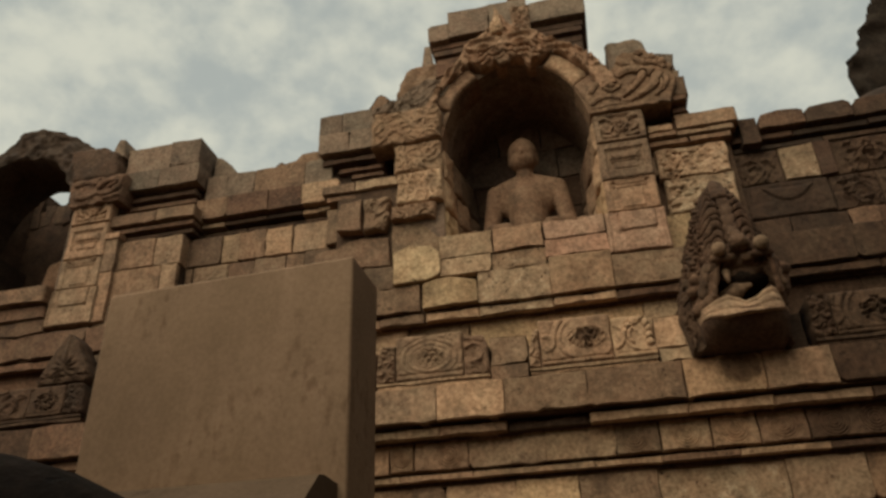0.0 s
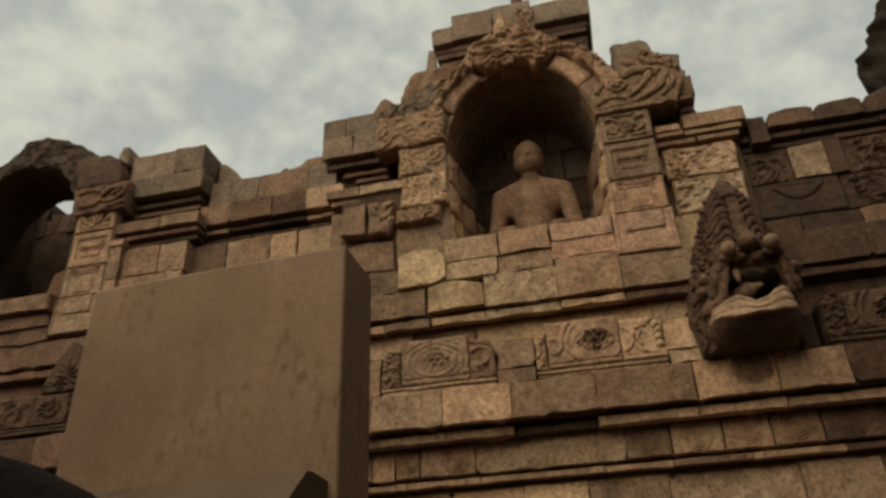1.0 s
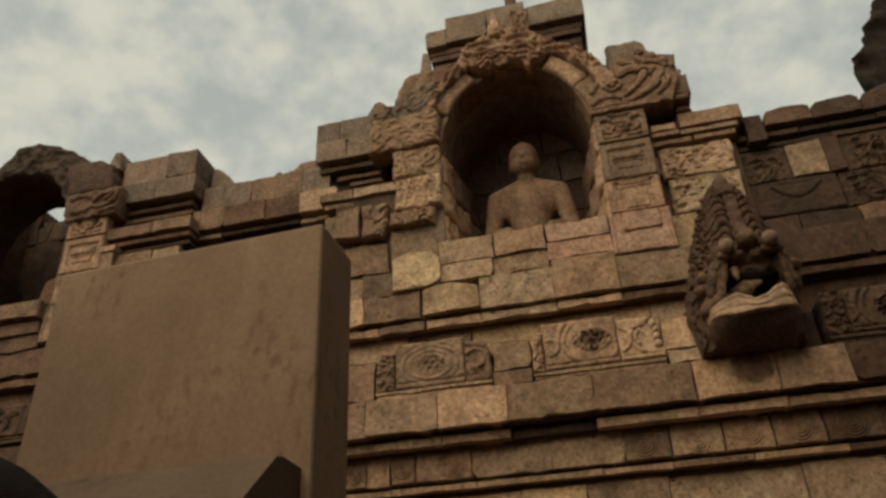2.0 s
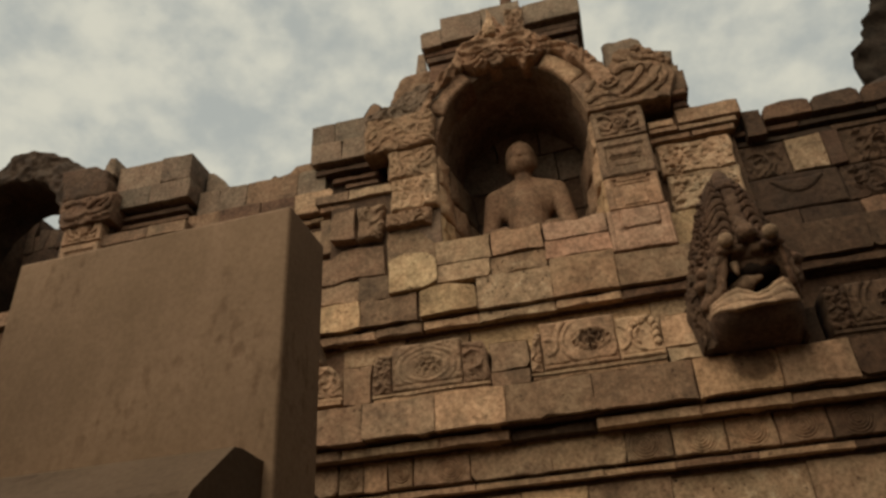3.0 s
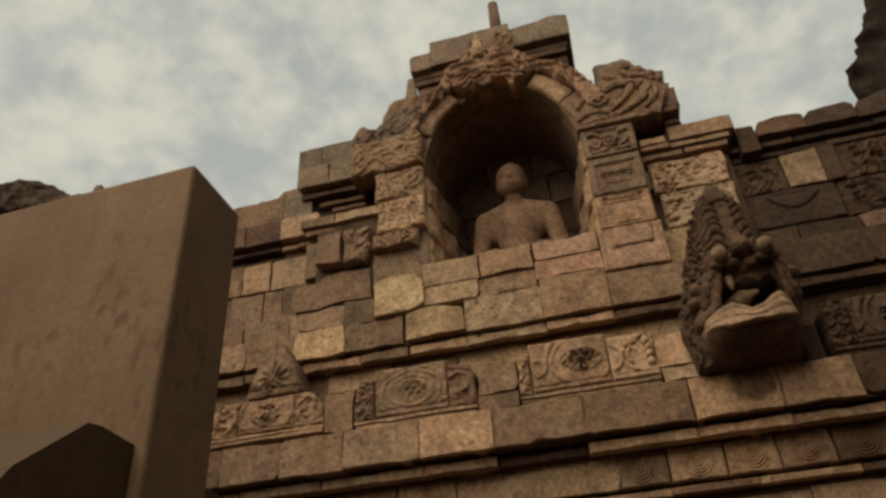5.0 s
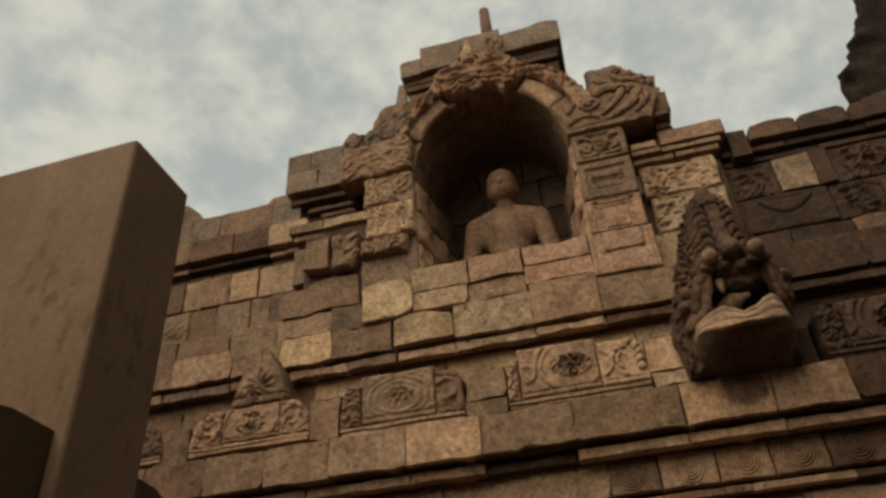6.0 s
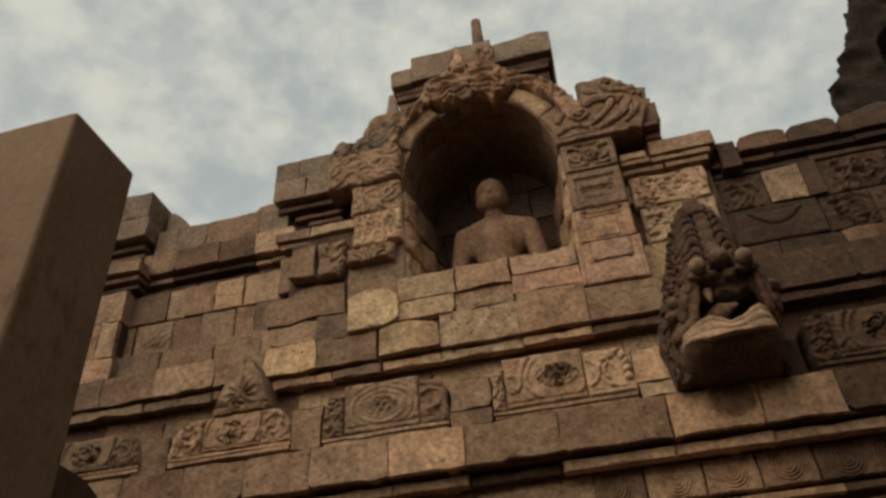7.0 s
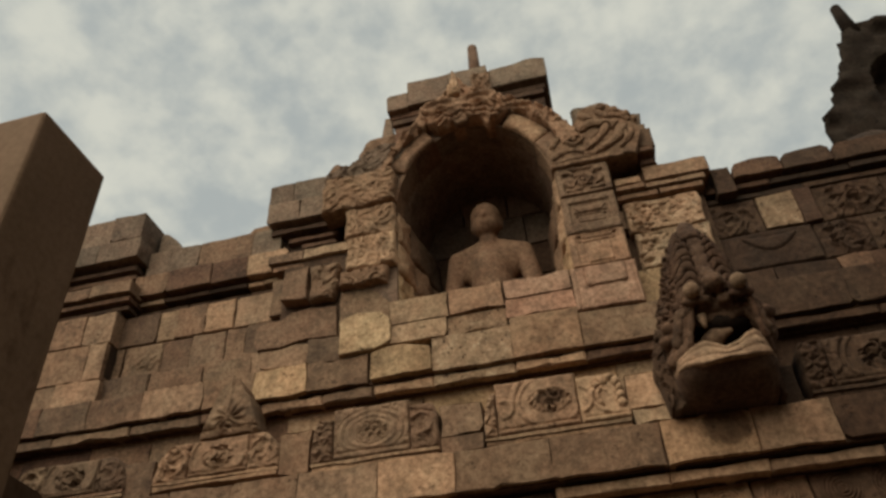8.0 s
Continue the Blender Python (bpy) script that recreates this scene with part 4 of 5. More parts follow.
patch("stone", rect(0.575, 0.955, 3.70, 3.925, 0.008, 14), 100, 60, 0.36, 0.3, eaten([(0.65, 3.86, 0.08, 46), (0.61, 3.76, 0.05, 26), (0.78, 3.84, 0.12, 26)], 15), 0.0085, PITTED, bay, "yellowish stone eaten by weather")
course(bay, (0.522, 0.955), 3.43, 3.695, 0.36, "p", 0.3)
course(bay, (0.524, 0.55), 3.97, 4.10, 0.36, "b", bev=0.005)
course(bay, (0.53, 0.76, 1.0), 4.158, 4.192, 0.338, "bb", 0.3, bev=0.006)
course(bay, (0.53, 0.694, 1.02), 4.202, 4.233, 0.322, "bb", 0.3, bev=0.006)
course(bay, (0.695, 1.045), 4.245, 4.345, 0.315, "b", 0.3)
course(bay, (0.53, 0.694), 4.243, 4.292, 0.314, "t", 0.3, wear=0.010, bev=0.008)


# ---- pilasters ----
def pilaster(x0, x1, y, label, base=ROSY):
    ob = thing("pilaster", ((x0 + x1) / 2, y, 3.43), label, "pilaster", "pilasters beside the niches")
    w = 76
    c = (x0 + x1) / 2
    petals = [(c + 0.020 * math.cos(a), 4.268 + 0.018 * math.sin(a), c + 0.04 * math.cos(a + 0.4), 4.268 + 0.036 * math.sin(a + 0.4), c + 0.050 * math.cos(a + 1.1), 4.268 + 0.044 * math.sin(a + 1.1), 0.011, 0.007, 0.8) for a in (0.3, 1.35, 2.4, 3.45, 4.5, 5.55)]
    curled = strands(petals + [(c, 4.268, c + 0.001, 4.268, c + 0.002, 4.268, 0.015, 0.015, 0.9),
                      (c - 0.105, 4.335, c - 0.06, 4.34, c - 0.055, 4.315, 0.013, 0.008, 0.8), (c + 0.10, 4.335, c + 0.055, 4.34, c + 0.06, 4.315, 0.014, 0.008, 0.8), (c - 0.10, 4.28, c - 0.095, 4.235, c - 0.06, 4.225, 0.015, 0.008, 0.8),
                      (c + 0.10, 4.285, c + 0.10, 4.245, c + 0.065, 4.230, 0.016, 0.008, 0.8), (c - 0.095, 4.205, c - 0.05, 4.195, c - 0.02, 4.205, 0.013, 0.008, 0.7), (c + 0.095, 4.21, c + 0.06, 4.195, c + 0.03, 4.20, 0.013, 0.008, 0.7)], -0.9, 4)
    patch("carved_block", rect(x0, x1, 4.165, 4.367, 0.003), w, 60, y, 0.25, lambda x, z, u, v: np.where((u > .11) & (u < .89) & (v > .10) & (v < .90), curled(x, z, u, v) - 0.1, 0.5), 0.012, BROWN, ob, "top block carved with a rosette and curled leaves")

    def capital(x, z, u, v):
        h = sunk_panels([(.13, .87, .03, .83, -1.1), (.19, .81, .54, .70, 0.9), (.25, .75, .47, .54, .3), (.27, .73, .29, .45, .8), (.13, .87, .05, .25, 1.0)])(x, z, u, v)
        bow = .70 + .03 * np.cos((u - .5) * 6)
        return h + np.where((np.abs(u - .5) < .31 - .10 * (bow - v) / .16) & (v < bow) & (v > .54), 0.5 * np.cos((v - .62) / .09), 0) - 0.9 * ((np.abs(v - .455) < .012) & (np.abs(u - .5) < .28))

    patch("carved_block", rect(x0, x1, 3.905, 4.16, 0.003), w, 80, y, 0.25, capital, 0.013, BROWN, ob, "block carved with a bowed capital")
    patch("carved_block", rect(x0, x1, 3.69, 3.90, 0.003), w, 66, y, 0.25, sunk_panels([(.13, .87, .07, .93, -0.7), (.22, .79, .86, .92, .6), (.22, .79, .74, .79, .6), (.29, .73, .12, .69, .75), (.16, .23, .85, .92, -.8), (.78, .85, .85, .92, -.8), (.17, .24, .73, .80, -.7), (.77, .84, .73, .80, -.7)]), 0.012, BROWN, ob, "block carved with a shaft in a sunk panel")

    def cushion(x, z, u, v):
        h = 0.35 * (vn(x, z, 0.04, 5) - 0.5)
        d = np.hypot(np.clip(np.abs(u - .53) - .24, 0, 1) / .07, np.clip(.62 - v, 0, 1) / .10)
        h = h + 0.55 * np.clip((1 - d) * 3, 0, 1) - 0.75 * np.exp(-((d - 1.12) / .14) ** 2) * (v < .93)
        for pu in (.25, .82):
            h = h - 0.9 * np.exp(-(np.hypot((u - pu) / .04, (v - .50) / .05)) ** 2)
        return h - 0.5 * np.exp(-((u - .09) / .02) ** 2) - 0.5 * np.exp(-((u - .95) / .02) ** 2)

    patch("carved_block", rect(x0 - 0.022, x1 + 0.012, 3.435, 3.685, 0.003), w + 4, 66, y - 0.006, 0.25, cushion, 0.011, base, ob, "base block with a raised cushion")
    return ob


pilaster(0.228, 0.518, 0.237, "brown carved stone pilaster with sunk panels beside the niche")

# ---- arch stones, the carved head over the arch and its wings ----
arch = thing("niche_arch", (C, 0.2, SPRING), "carved stone arch with a leafy crest over the niche", "arch")


def polar(a0, a1, r_in, r_out, wob=0.005, seed=2):
    """A place between two curves round the arch's centre, angles in degrees from the right."""
    def place(u, v):
        a = np.radians(a0 + (a1 - a0) * u)
        co, s = np.cos(a), np.sin(a)
        deg = np.degrees(a)
        grow_in, grow_out = r_in(deg), r_out(deg)
        k = grow_in + (grow_out - grow_in) * v
        x, z = C + (ARCH_W + k) * co, SPRING + (ARCH_H + k) * s
        return x + wob * (vn(x, z, 0.05, seed) - 0.5) * 2, z + wob * (vn(x, z, 0.05, seed + 1) - 0.5) * 2
    return place


flatv = lambda k: (lambda d: np.full_like(d, k))
for a0, a1, g, m in ((33.5, 3, 0.13, BROWN), (62, 34, 0.12, TAN), (149, 117, 0.115, BROWN)):
    patch("voussoir", polar(a0, a1, flatv(0.002), flatv(g), 0.0015), 26, 16, 0.235, 0.06, plain(int(a0)), 0.006, m, arch)
crest_out = lambda d: np.interp(d, (20, 35, 48, 60, 70, 78, 84, 88, 91, 94, 97, 104, 112, 124, 136, 150, 165), (0.22, 0.22, 0.20, 0.20, 0.22, 0.25, 0.28, 0.32, 0.42, 0.36, 0.30, 0.27, 0.23, 0.165, 0.14, 0.14, 0.14))
crest_in = lambda d: np.interp(d, (20, 61, 65, 111, 115, 165), (0.122, 0.122, 0.004, 0.004, 0.10, 0.12)) - 0.020 * np.clip(np.cos(np.radians(d * 15)), 0, 1) * ((d > 68) & (d < 109))
crest_flow = lambda x, z: math.atan2(z - SPRING - 0.25, x - C) + (0.9 if x > C else -0.9)
crest_leaves = leafage(-0.80, 0.42, 4.62, 5.36, 230, 0.050, 0.016, crest_flow, 17, -0.5)


def kala(x, z, u, v):
    """A broad wavy lip along the arch with a small pendant, two oval eyes in ringed lids above it, leaves and rays to the sides."""
    a = np.arctan2((z - SPRING) / ARCH_H, (x - C) / ARCH_W)
    k = np.hypot(x - C, z - SPRING) - np.hypot(ARCH_W * np.cos(a), ARCH_H * np.sin(a))
    h = 0.8 * crest_leaves(x, z, u, v)
    head = np.clip((0.55 - np.abs(a - 1.60)) / 0.06, 0, 1)
    wave = 0.012 * np.cos(a * 26) + 0.006 * np.cos(a * 61)
    for at, wide, high in ((0.022, 0.015, 0.8), (0.062, 0.020, 1.0)):
        lip = np.exp(-((k - at + wave) / wide) ** 2) * head
        h = h * (1 - 0.6 * lip) + high * lip
    gap = np.exp(-((k - 0.041 + wave) / 0.006) ** 2) + np.exp(-((k - 0.094 + 1.3 * wave) / 0.008) ** 2)
    h = h - 0.9 * gap * head
    for ex in (C - 0.15, C + 0.09):
        d = np.hypot((x - ex) / 0.085, (z - 5.05 - 0.10 * np.abs(x - ex)) / 0.036)
        h = np.where(d < 1.45, 0.5 * np.cos(d * 4.4) + 0.35 + 0.12 * h, h)
    d = np.hypot((x - C + 0.03) / 0.035, (z - 5.02) / 0.045)
    h = np.where(d < 1, 0.95 * np.sqrt(np.clip(1 - d * d, 0, 1)) + 0.15 * np.cos((z - 5.02) * 160), h)
    rays = (np.abs(a - 1.60) > 0.50) & (np.abs(a - 1.60) < 0.74) & (k > 0.02)
    return np.where(rays, 0.55 * np.cos((a * 1.0 + k * 3.0) * 34) + 0.3 * h, h)


patch("crest", polar(165, 20, crest_in, crest_out, 0.008), 260, 80, 0.19, 0.16, kala, 0.028, BROWN, arch, "deeply carved crest with curled leaves and a flame tip")
patch("pendant", profile([(4.865, -0.285, -0.245), (4.885, -0.305, -0.225), (4.91, -0.318, -0.212), (4.935, -0.30, -0.23)], 0.004, 6), 22, 18, 0.175, 0.05, leafage(-0.32, -0.21, 4.86, 4.94, 14, 0.025, 0.010, lambda x, z: 1.57 + 3 * (x + 0.265), 19), 0.008, BROWN, arch, "small leafy pendant under the crest")
patch("flame", profile([(5.12, -0.325, -0.245), (5.17, -0.332, -0.238), (5.23, -0.315, -0.252), (5.29, -0.30, -0.265), (5.35, -0.286, -0.276)], 0.008, 4), 26, 46, 0.17, 0.05, leaf_fan(-0.283, 5.08, 0.06, 0.26, 8), 0.007, TAN, arch, "pale flame-shaped leaf at the tip")
sea_beast = strands([
    (0.24, 4.45, 0.31, 4.51, 0.40, 4.455, 0.020, 0.010, 0.7), (0.245, 4.54, 0.26, 4.57, 0.30, 4.60, 0.020, 0.014, 0.7), (0.23, 4.40, 0.33, 4.425, 0.44, 4.405, 0.012, 0.010, 0.5),
    (0.33, 4.585, 0.40, 4.63, 0.42, 4.555, 0.014, 0.010, 0.8), (0.33, 4.545, 0.355, 4.50, 0.41, 4.54, 0.012, 0.008, 0.8), (0.368, 4.562, 0.37, 4.562, 0.372, 4.562, 0.016, 0.016, 0.9),
    (0.42, 4.76, 0.46, 4.72, 0.49, 4.695, 0.026, 0.016, 0.8), (0.54, 4.74, 0.555, 4.69, 0.60, 4.695, 0.018, 0.012, 0.9), (0.61, 4.70, 0.66, 4.69, 0.69, 4.64, 0.020, 0.014, 0.8),
    (0.56, 4.785, 0.562, 4.785, 0.564, 4.785, 0.026, 0.026, 0.9), (0.625, 4.735, 0.627, 4.735, 0.629, 4.735, 0.026, 0.026, 0.9), (0.685, 4.685, 0.687, 4.685, 0.689, 4.685, 0.024, 0.024, 0.9), (0.73, 4.63, 0.731, 4.63, 0.732, 4.63, 0.020, 0.020, 0.9),
    (0.42, 4.635, 0.50, 4.700, 0.645, 4.590, 0.030, 0.026, 1.1), (0.56, 4.61, 0.51, 4.52, 0.43, 4.465, 0.024, 0.009, 0.9), (0.645, 4.580, 0.61, 4.49, 0.505, 4.445, 0.036, 0.012, 1.1),
    (0.69, 4.565, 0.69, 4.49, 0.615, 4.44, 0.020, 0.010, 0.9), (0.66, 4.54, 0.665, 4.50, 0.645, 4.475, 0.012, 0.010, 0.8), (0.49, 4.45, 0.46, 4.42, 0.42, 4.43, 0.016, 0.010, 0.6)], -0.35, 27)
patch("wing", profile([(4.372, 0.215, 0.688), (4.42, 0.212, 0.70), (4.52, 0.205, 0.732), (4.57, 0.24, 0.742), (4.64, 0.335, 0.752), (4.70, 0.395, 0.71), (4.735, 0.41, 0.665), (4.77, 0.425, 0.625), (4.805, 0.47, 0.59)], 0.010),
      150, 120, 0.215, 0.20, lambda x, z, u, v: np.where(v < 0.07, 0.2, sea_beast(x, z, u, v)), 0.015, HAZEL, arch, "carved wing with a curled sea-beast")
for x0, x1, z0, z1, y, m in ((0.70, 0.80, 4.44, 4.59, 0.262, HAZEL), (0.70, 0.788, 4.395, 4.435, 0.25, UMBER), (0.70, 0.785, 4.345, 4.39, 0.30, UMBER), (0.66, 0.79, 4.594, 4.70, 0.33, HAZEL)):
    stone(x0, x1, z0, z1, y, m, arch, 0.4, name="wing_block", wear=0.009, bev=0.012)
v, f = box_mesh(0.30, 0.76, 0.52, 1.0, 4.34, 4.80)
part("wing_core", v, f, DARK, arch)
outline_stone("wing_block", [(0.60, 4.60), (0.835, 4.60), (0.84, 5.09), (0.825, 5.115), (0.74, 5.135), (0.66, 5.11), (0.60, 5.03)], 0.63, 0.4, GREY, arch, 0.014, 0.02)
bmw = bmesh.new()
bmesh.ops.create_cube(bmw, size=1, matrix=Matrix.Translation((0.60, 0.86, 5.04)) @ Matrix.Rotation(radians(-8), 4, "Z") @ Matrix.Diagonal((0.45, 0.42, 0.78, 1)))
for w in bmw.verts:
    if w.co.z > 5.1:
        w.co.x = 0.53 + (w.co.x - 0.545) * (0.55 if w.co.x < 0.545 else 0.6)
        w.co.y += 0.10 if w.co.y < 0.86 else 0
        w.co.z += -0.05 if w.co.x > 0.545 else 0.03
bmesh.ops.bevel(bmw, geom=bmw.edges[:], offset=0.05, segments=3, profile=0.5, affect="EDGES")
bmesh.ops.subdivide_edges(bmw, edges=[e for e in bmw.edges if e.calc_length() > 0.08], cuts=5, use_grid_fill=True)
for w in bmw.verts:
    w.co += 0.030 * noise.noise_vector(w.co * 7) + 0.012 * noise.noise_vector(w.co * 24)
part_bm("boulder", bmw, GREY, arch, "rounded weathered stone behind the wing", smooth=False)
patch("wing", profile([(4.385, -1.15, -0.70), (4.43, -1.15, -0.705), (4.50, -1.14, -0.69), (4.60, -1.135, -0.69), (4.645, -1.12, -0.72)], 0.012), 84, 48, 0.205, 0.16, leafage(-1.15, -0.70, 4.38, 4.65, 62, 0.075, 0.020, lambda x, z: 0.35 + 0.8 * math.sin(9 * x), 37), 0.010, TAN, arch, "carved wing stone with leaf scrolls")
patch("wing", profile([(4.65, -1.15, -0.71), (4.70, -1.15, -0.68), (4.74, -1.08, -0.66), (4.78, -0.98, -0.63), (4.84, -0.86, -0.60), (4.89, -0.77, -0.57)], 0.014), 66, 44, 0.235, 0.3, leafage(-1.15, -0.6, 4.65, 4.9, 60, 0.07, 0.022, lambda x, z: 0.7, 47), 0.015, GREY, arch, "weathered upper wing stones")
outline_stone("stone", [(-1.27, 4.70), (-0.98, 4.70), (-1.02, 4.95), (-1.085, 4.945), (-1.16, 5.03), (-1.20, 5.02), (-1.25, 4.93)], 0.45, 0.3, HAZEL, arch, 0.016, 0.015)

# ---- crowning stones over the arch ----
crown = core("wall_crown", [(-0.70, 0.24, 0.50, 1.1, 4.9, 5.52)], DARK, "dark core of the stones crowning the niche")
stone(-0.80, -0.655, 5.40, 5.555, 0.42, GREY, crown, 0.5)
stone(-0.655, -0.36, 5.42, 5.665, 0.43, GREY, crown, 0.5)
stone(-0.36, -0.085, 5.42, 5.675, 0.43, GREY, crown, 0.5)
patch("carved_stone", rect(-0.20, -0.07, 5.28, 5.60, 0.006), 24, 52, 0.422, 0.3, scrolls(0.04, 61), 0.015, BROWN, crown)
outline_stone("stone", [(-0.070, 5.42), (0.312, 5.42), (0.312, 5.615), (0.24, 5.63), (0.19, 5.64), (0.12, 5.615), (0.0, 5.61), (-0.070, 5.60)], 0.428, 0.5, GREY, crown, 0.006, 0.008)
# steps under the crown, their shade put in dark tones
for z0, z1, l, r, y in ((5.355, 5.40, -0.78, 0.285, 0.47), (5.29, 5.335, -0.77, 0.27, 0.46), (5.22, 5.27, -0.76, 0.265, 0.48), (5.10, 5.20, -0.76, 0.26, 0.46)):
    course(crown, (l, -0.25, r), z0, z1, y, "ud", 0.5, bev=0.007)
bmf = bmesh.new()
bmesh.ops.create_cone(bmf, cap_ends=True, segments=14, radius1=0.052, radius2=0.036, depth=0.55, matrix=Matrix.Translation((-0.185, 0.62, 5.88)))
bmesh.ops.bevel(bmf, geom=[e for e in bmf.edges if all(v.co.z > 6.1 for v in e.verts)], offset=0.015, segments=2, affect="EDGES")
tagged(part_bm("stump_finial", bmf, UMBER), "broken dark stone finial standing on the crowning stones", "finial")
ruin = thing("broken_turret", (-0.95, 0.6, 4.8), "broken grey turret with a small pinnacle behind the arch", "turret")
patch("body", profile([(4.80, -1.10, -0.70), (5.12, -1.085, -0.70), (5.22, -1.06, -0.72), (5.30, -1.03, -0.74), (5.345, -1.0, -0.76), (5.37, -0.93, -0.79)], 0.012), 30, 40, 0.6, 0.4, plain(71, 1.5), 0.02, HAZEL, ruin)
bmp = bmesh.new()
bmesh.ops.create_cone(bmp, cap_ends=True, segments=4, radius1=0.062, radius2=0.03, depth=0.24, matrix=Matrix.Translation((-0.855, 0.66, 5.46)) @ Matrix.Rotation(radians(45), 4, "Z"))
part_bm("pinnacle", bmp, GREY, ruin, smooth=False)

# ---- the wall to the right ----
# dark brown stones, toned further down for the dimmer light at right
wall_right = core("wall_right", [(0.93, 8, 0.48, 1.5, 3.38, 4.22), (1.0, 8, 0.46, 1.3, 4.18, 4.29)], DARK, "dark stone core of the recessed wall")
# thin mouldings under the coping: shade painted as dark stone
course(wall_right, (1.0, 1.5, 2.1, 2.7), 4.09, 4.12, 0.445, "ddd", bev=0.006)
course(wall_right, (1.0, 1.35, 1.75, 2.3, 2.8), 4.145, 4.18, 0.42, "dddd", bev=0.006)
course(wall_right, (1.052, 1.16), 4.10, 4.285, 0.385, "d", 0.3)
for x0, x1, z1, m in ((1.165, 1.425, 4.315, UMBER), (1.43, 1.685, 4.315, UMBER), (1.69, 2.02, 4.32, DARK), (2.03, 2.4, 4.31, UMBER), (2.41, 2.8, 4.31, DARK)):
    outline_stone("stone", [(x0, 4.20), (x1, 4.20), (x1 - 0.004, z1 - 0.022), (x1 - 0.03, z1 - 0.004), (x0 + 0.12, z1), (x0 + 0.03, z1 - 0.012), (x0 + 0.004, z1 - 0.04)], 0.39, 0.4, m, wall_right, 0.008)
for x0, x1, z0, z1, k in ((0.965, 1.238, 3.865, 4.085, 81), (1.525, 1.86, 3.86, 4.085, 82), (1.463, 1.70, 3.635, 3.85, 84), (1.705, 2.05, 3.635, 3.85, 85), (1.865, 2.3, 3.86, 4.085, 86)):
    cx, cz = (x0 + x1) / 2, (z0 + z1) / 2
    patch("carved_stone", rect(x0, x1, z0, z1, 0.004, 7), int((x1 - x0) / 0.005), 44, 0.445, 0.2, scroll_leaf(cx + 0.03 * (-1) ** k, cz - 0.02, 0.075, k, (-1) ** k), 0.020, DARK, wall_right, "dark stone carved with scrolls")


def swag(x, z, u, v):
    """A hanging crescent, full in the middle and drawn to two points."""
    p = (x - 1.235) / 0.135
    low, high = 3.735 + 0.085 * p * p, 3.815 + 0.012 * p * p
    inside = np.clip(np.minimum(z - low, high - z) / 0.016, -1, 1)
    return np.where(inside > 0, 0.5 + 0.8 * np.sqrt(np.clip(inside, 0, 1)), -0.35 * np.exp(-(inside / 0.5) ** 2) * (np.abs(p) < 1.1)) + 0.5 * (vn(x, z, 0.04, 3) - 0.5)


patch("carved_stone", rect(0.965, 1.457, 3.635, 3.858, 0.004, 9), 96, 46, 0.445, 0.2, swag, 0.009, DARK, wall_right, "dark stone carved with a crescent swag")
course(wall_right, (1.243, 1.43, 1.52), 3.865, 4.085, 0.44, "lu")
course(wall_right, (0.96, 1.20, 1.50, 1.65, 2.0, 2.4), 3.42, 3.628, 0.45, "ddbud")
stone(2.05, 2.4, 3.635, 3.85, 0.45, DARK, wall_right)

# ---- the second niche, partly ruined ----
C2 = -3.715
niche_left = niche_shell("niche_far", C2, "ruined arched niche, shade painted dark inside, open to the sky behind", 5.0, False, 0.44, 0.60, 0.70)


def ruin_ring(u, v):
    """The rough ring of stones left of the arch."""
    deg = 178 - 172 * u
    a = np.radians(deg)
    k0 = np.interp(deg, (0, 40, 90, 130, 180), (-0.04, -0.06, -0.10, -0.06, 0.0))
    k1 = np.interp(deg, (0, 22, 34, 48, 62, 76, 88, 97, 106, 120, 135, 160, 180), (0.30, 0.27, 0.21, 0.17, 0.155, 0.16, 0.17, 0.18, 0.12, 0.075, 0.07, 0.08, 0.10))
    k = k0 + (k1 - k0) * v
    x, z = C2 + (ARCH_W + k) * np.cos(a), SPRING + (ARCH_H + k) * np.sin(a)
    return x + 0.012 * (vn(x, z, 0.06, 3) - 0.5) * 2, z + 0.012 * (vn(x, z, 0.06, 4) - 0.5) * 2


# ring and voussoir toned dark: their backlit shade is in the colour
patch("ruined_ring", ruin_ring, 110, 26, 0.225, 0.45, lambda x, z, u, v: 1.8 * (vn(x, z, 0.07, 5) - 0.5) + 1.4 * (vn(x, z, 0.025, 6) - 0.5), 0.02, DARK, niche_left, "weathered rounded stones of the arch")
patch("voussoir", profile([(4.51, -3.285, -2.95), (4.60, -3.30, -2.95), (4.70, -3.33, -2.97), (4.78, -3.34, -3.10)], 0.008), 40, 30, 0.205, 0.4, plain(5, 0.8), 0.010, DARK, niche_left)
far_beast = strands([(-3.05, 4.42, -3.0, 4.475, -2.93, 4.455, 0.019, 0.012, 0.9), (-3.05, 4.37, -2.98, 4.345, -2.92, 4.385, 0.013, 0.021, 0.9), (-2.925, 4.385, -2.885, 4.40, -2.88, 4.475, 0.018, 0.012, 0.9),
                     (-2.97, 4.41, -2.94, 4.42, -2.915, 4.455, 0.012, 0.010, 0.8), (-3.23, 4.465, -3.15, 4.485, -3.08, 4.45, 0.020, 0.012, 0.6), (-3.21, 4.36, -3.12, 4.34, -3.06, 4.375, 0.020, 0.012, 0.5), (-3.0, 4.32, -2.94, 4.33, -2.895, 4.335, 0.012, 0.014, 0.7)], -0.4, 93)
patch("carved_stone", profile([(4.30, -3.255, -2.885), (4.43, -3.275, -2.868), (4.505, -3.275, -2.865)], 0.008), 100, 54, 0.195, 0.3, far_beast, 0.015, UMBER, niche_left, "grey wing stone carved with a sea-beast")
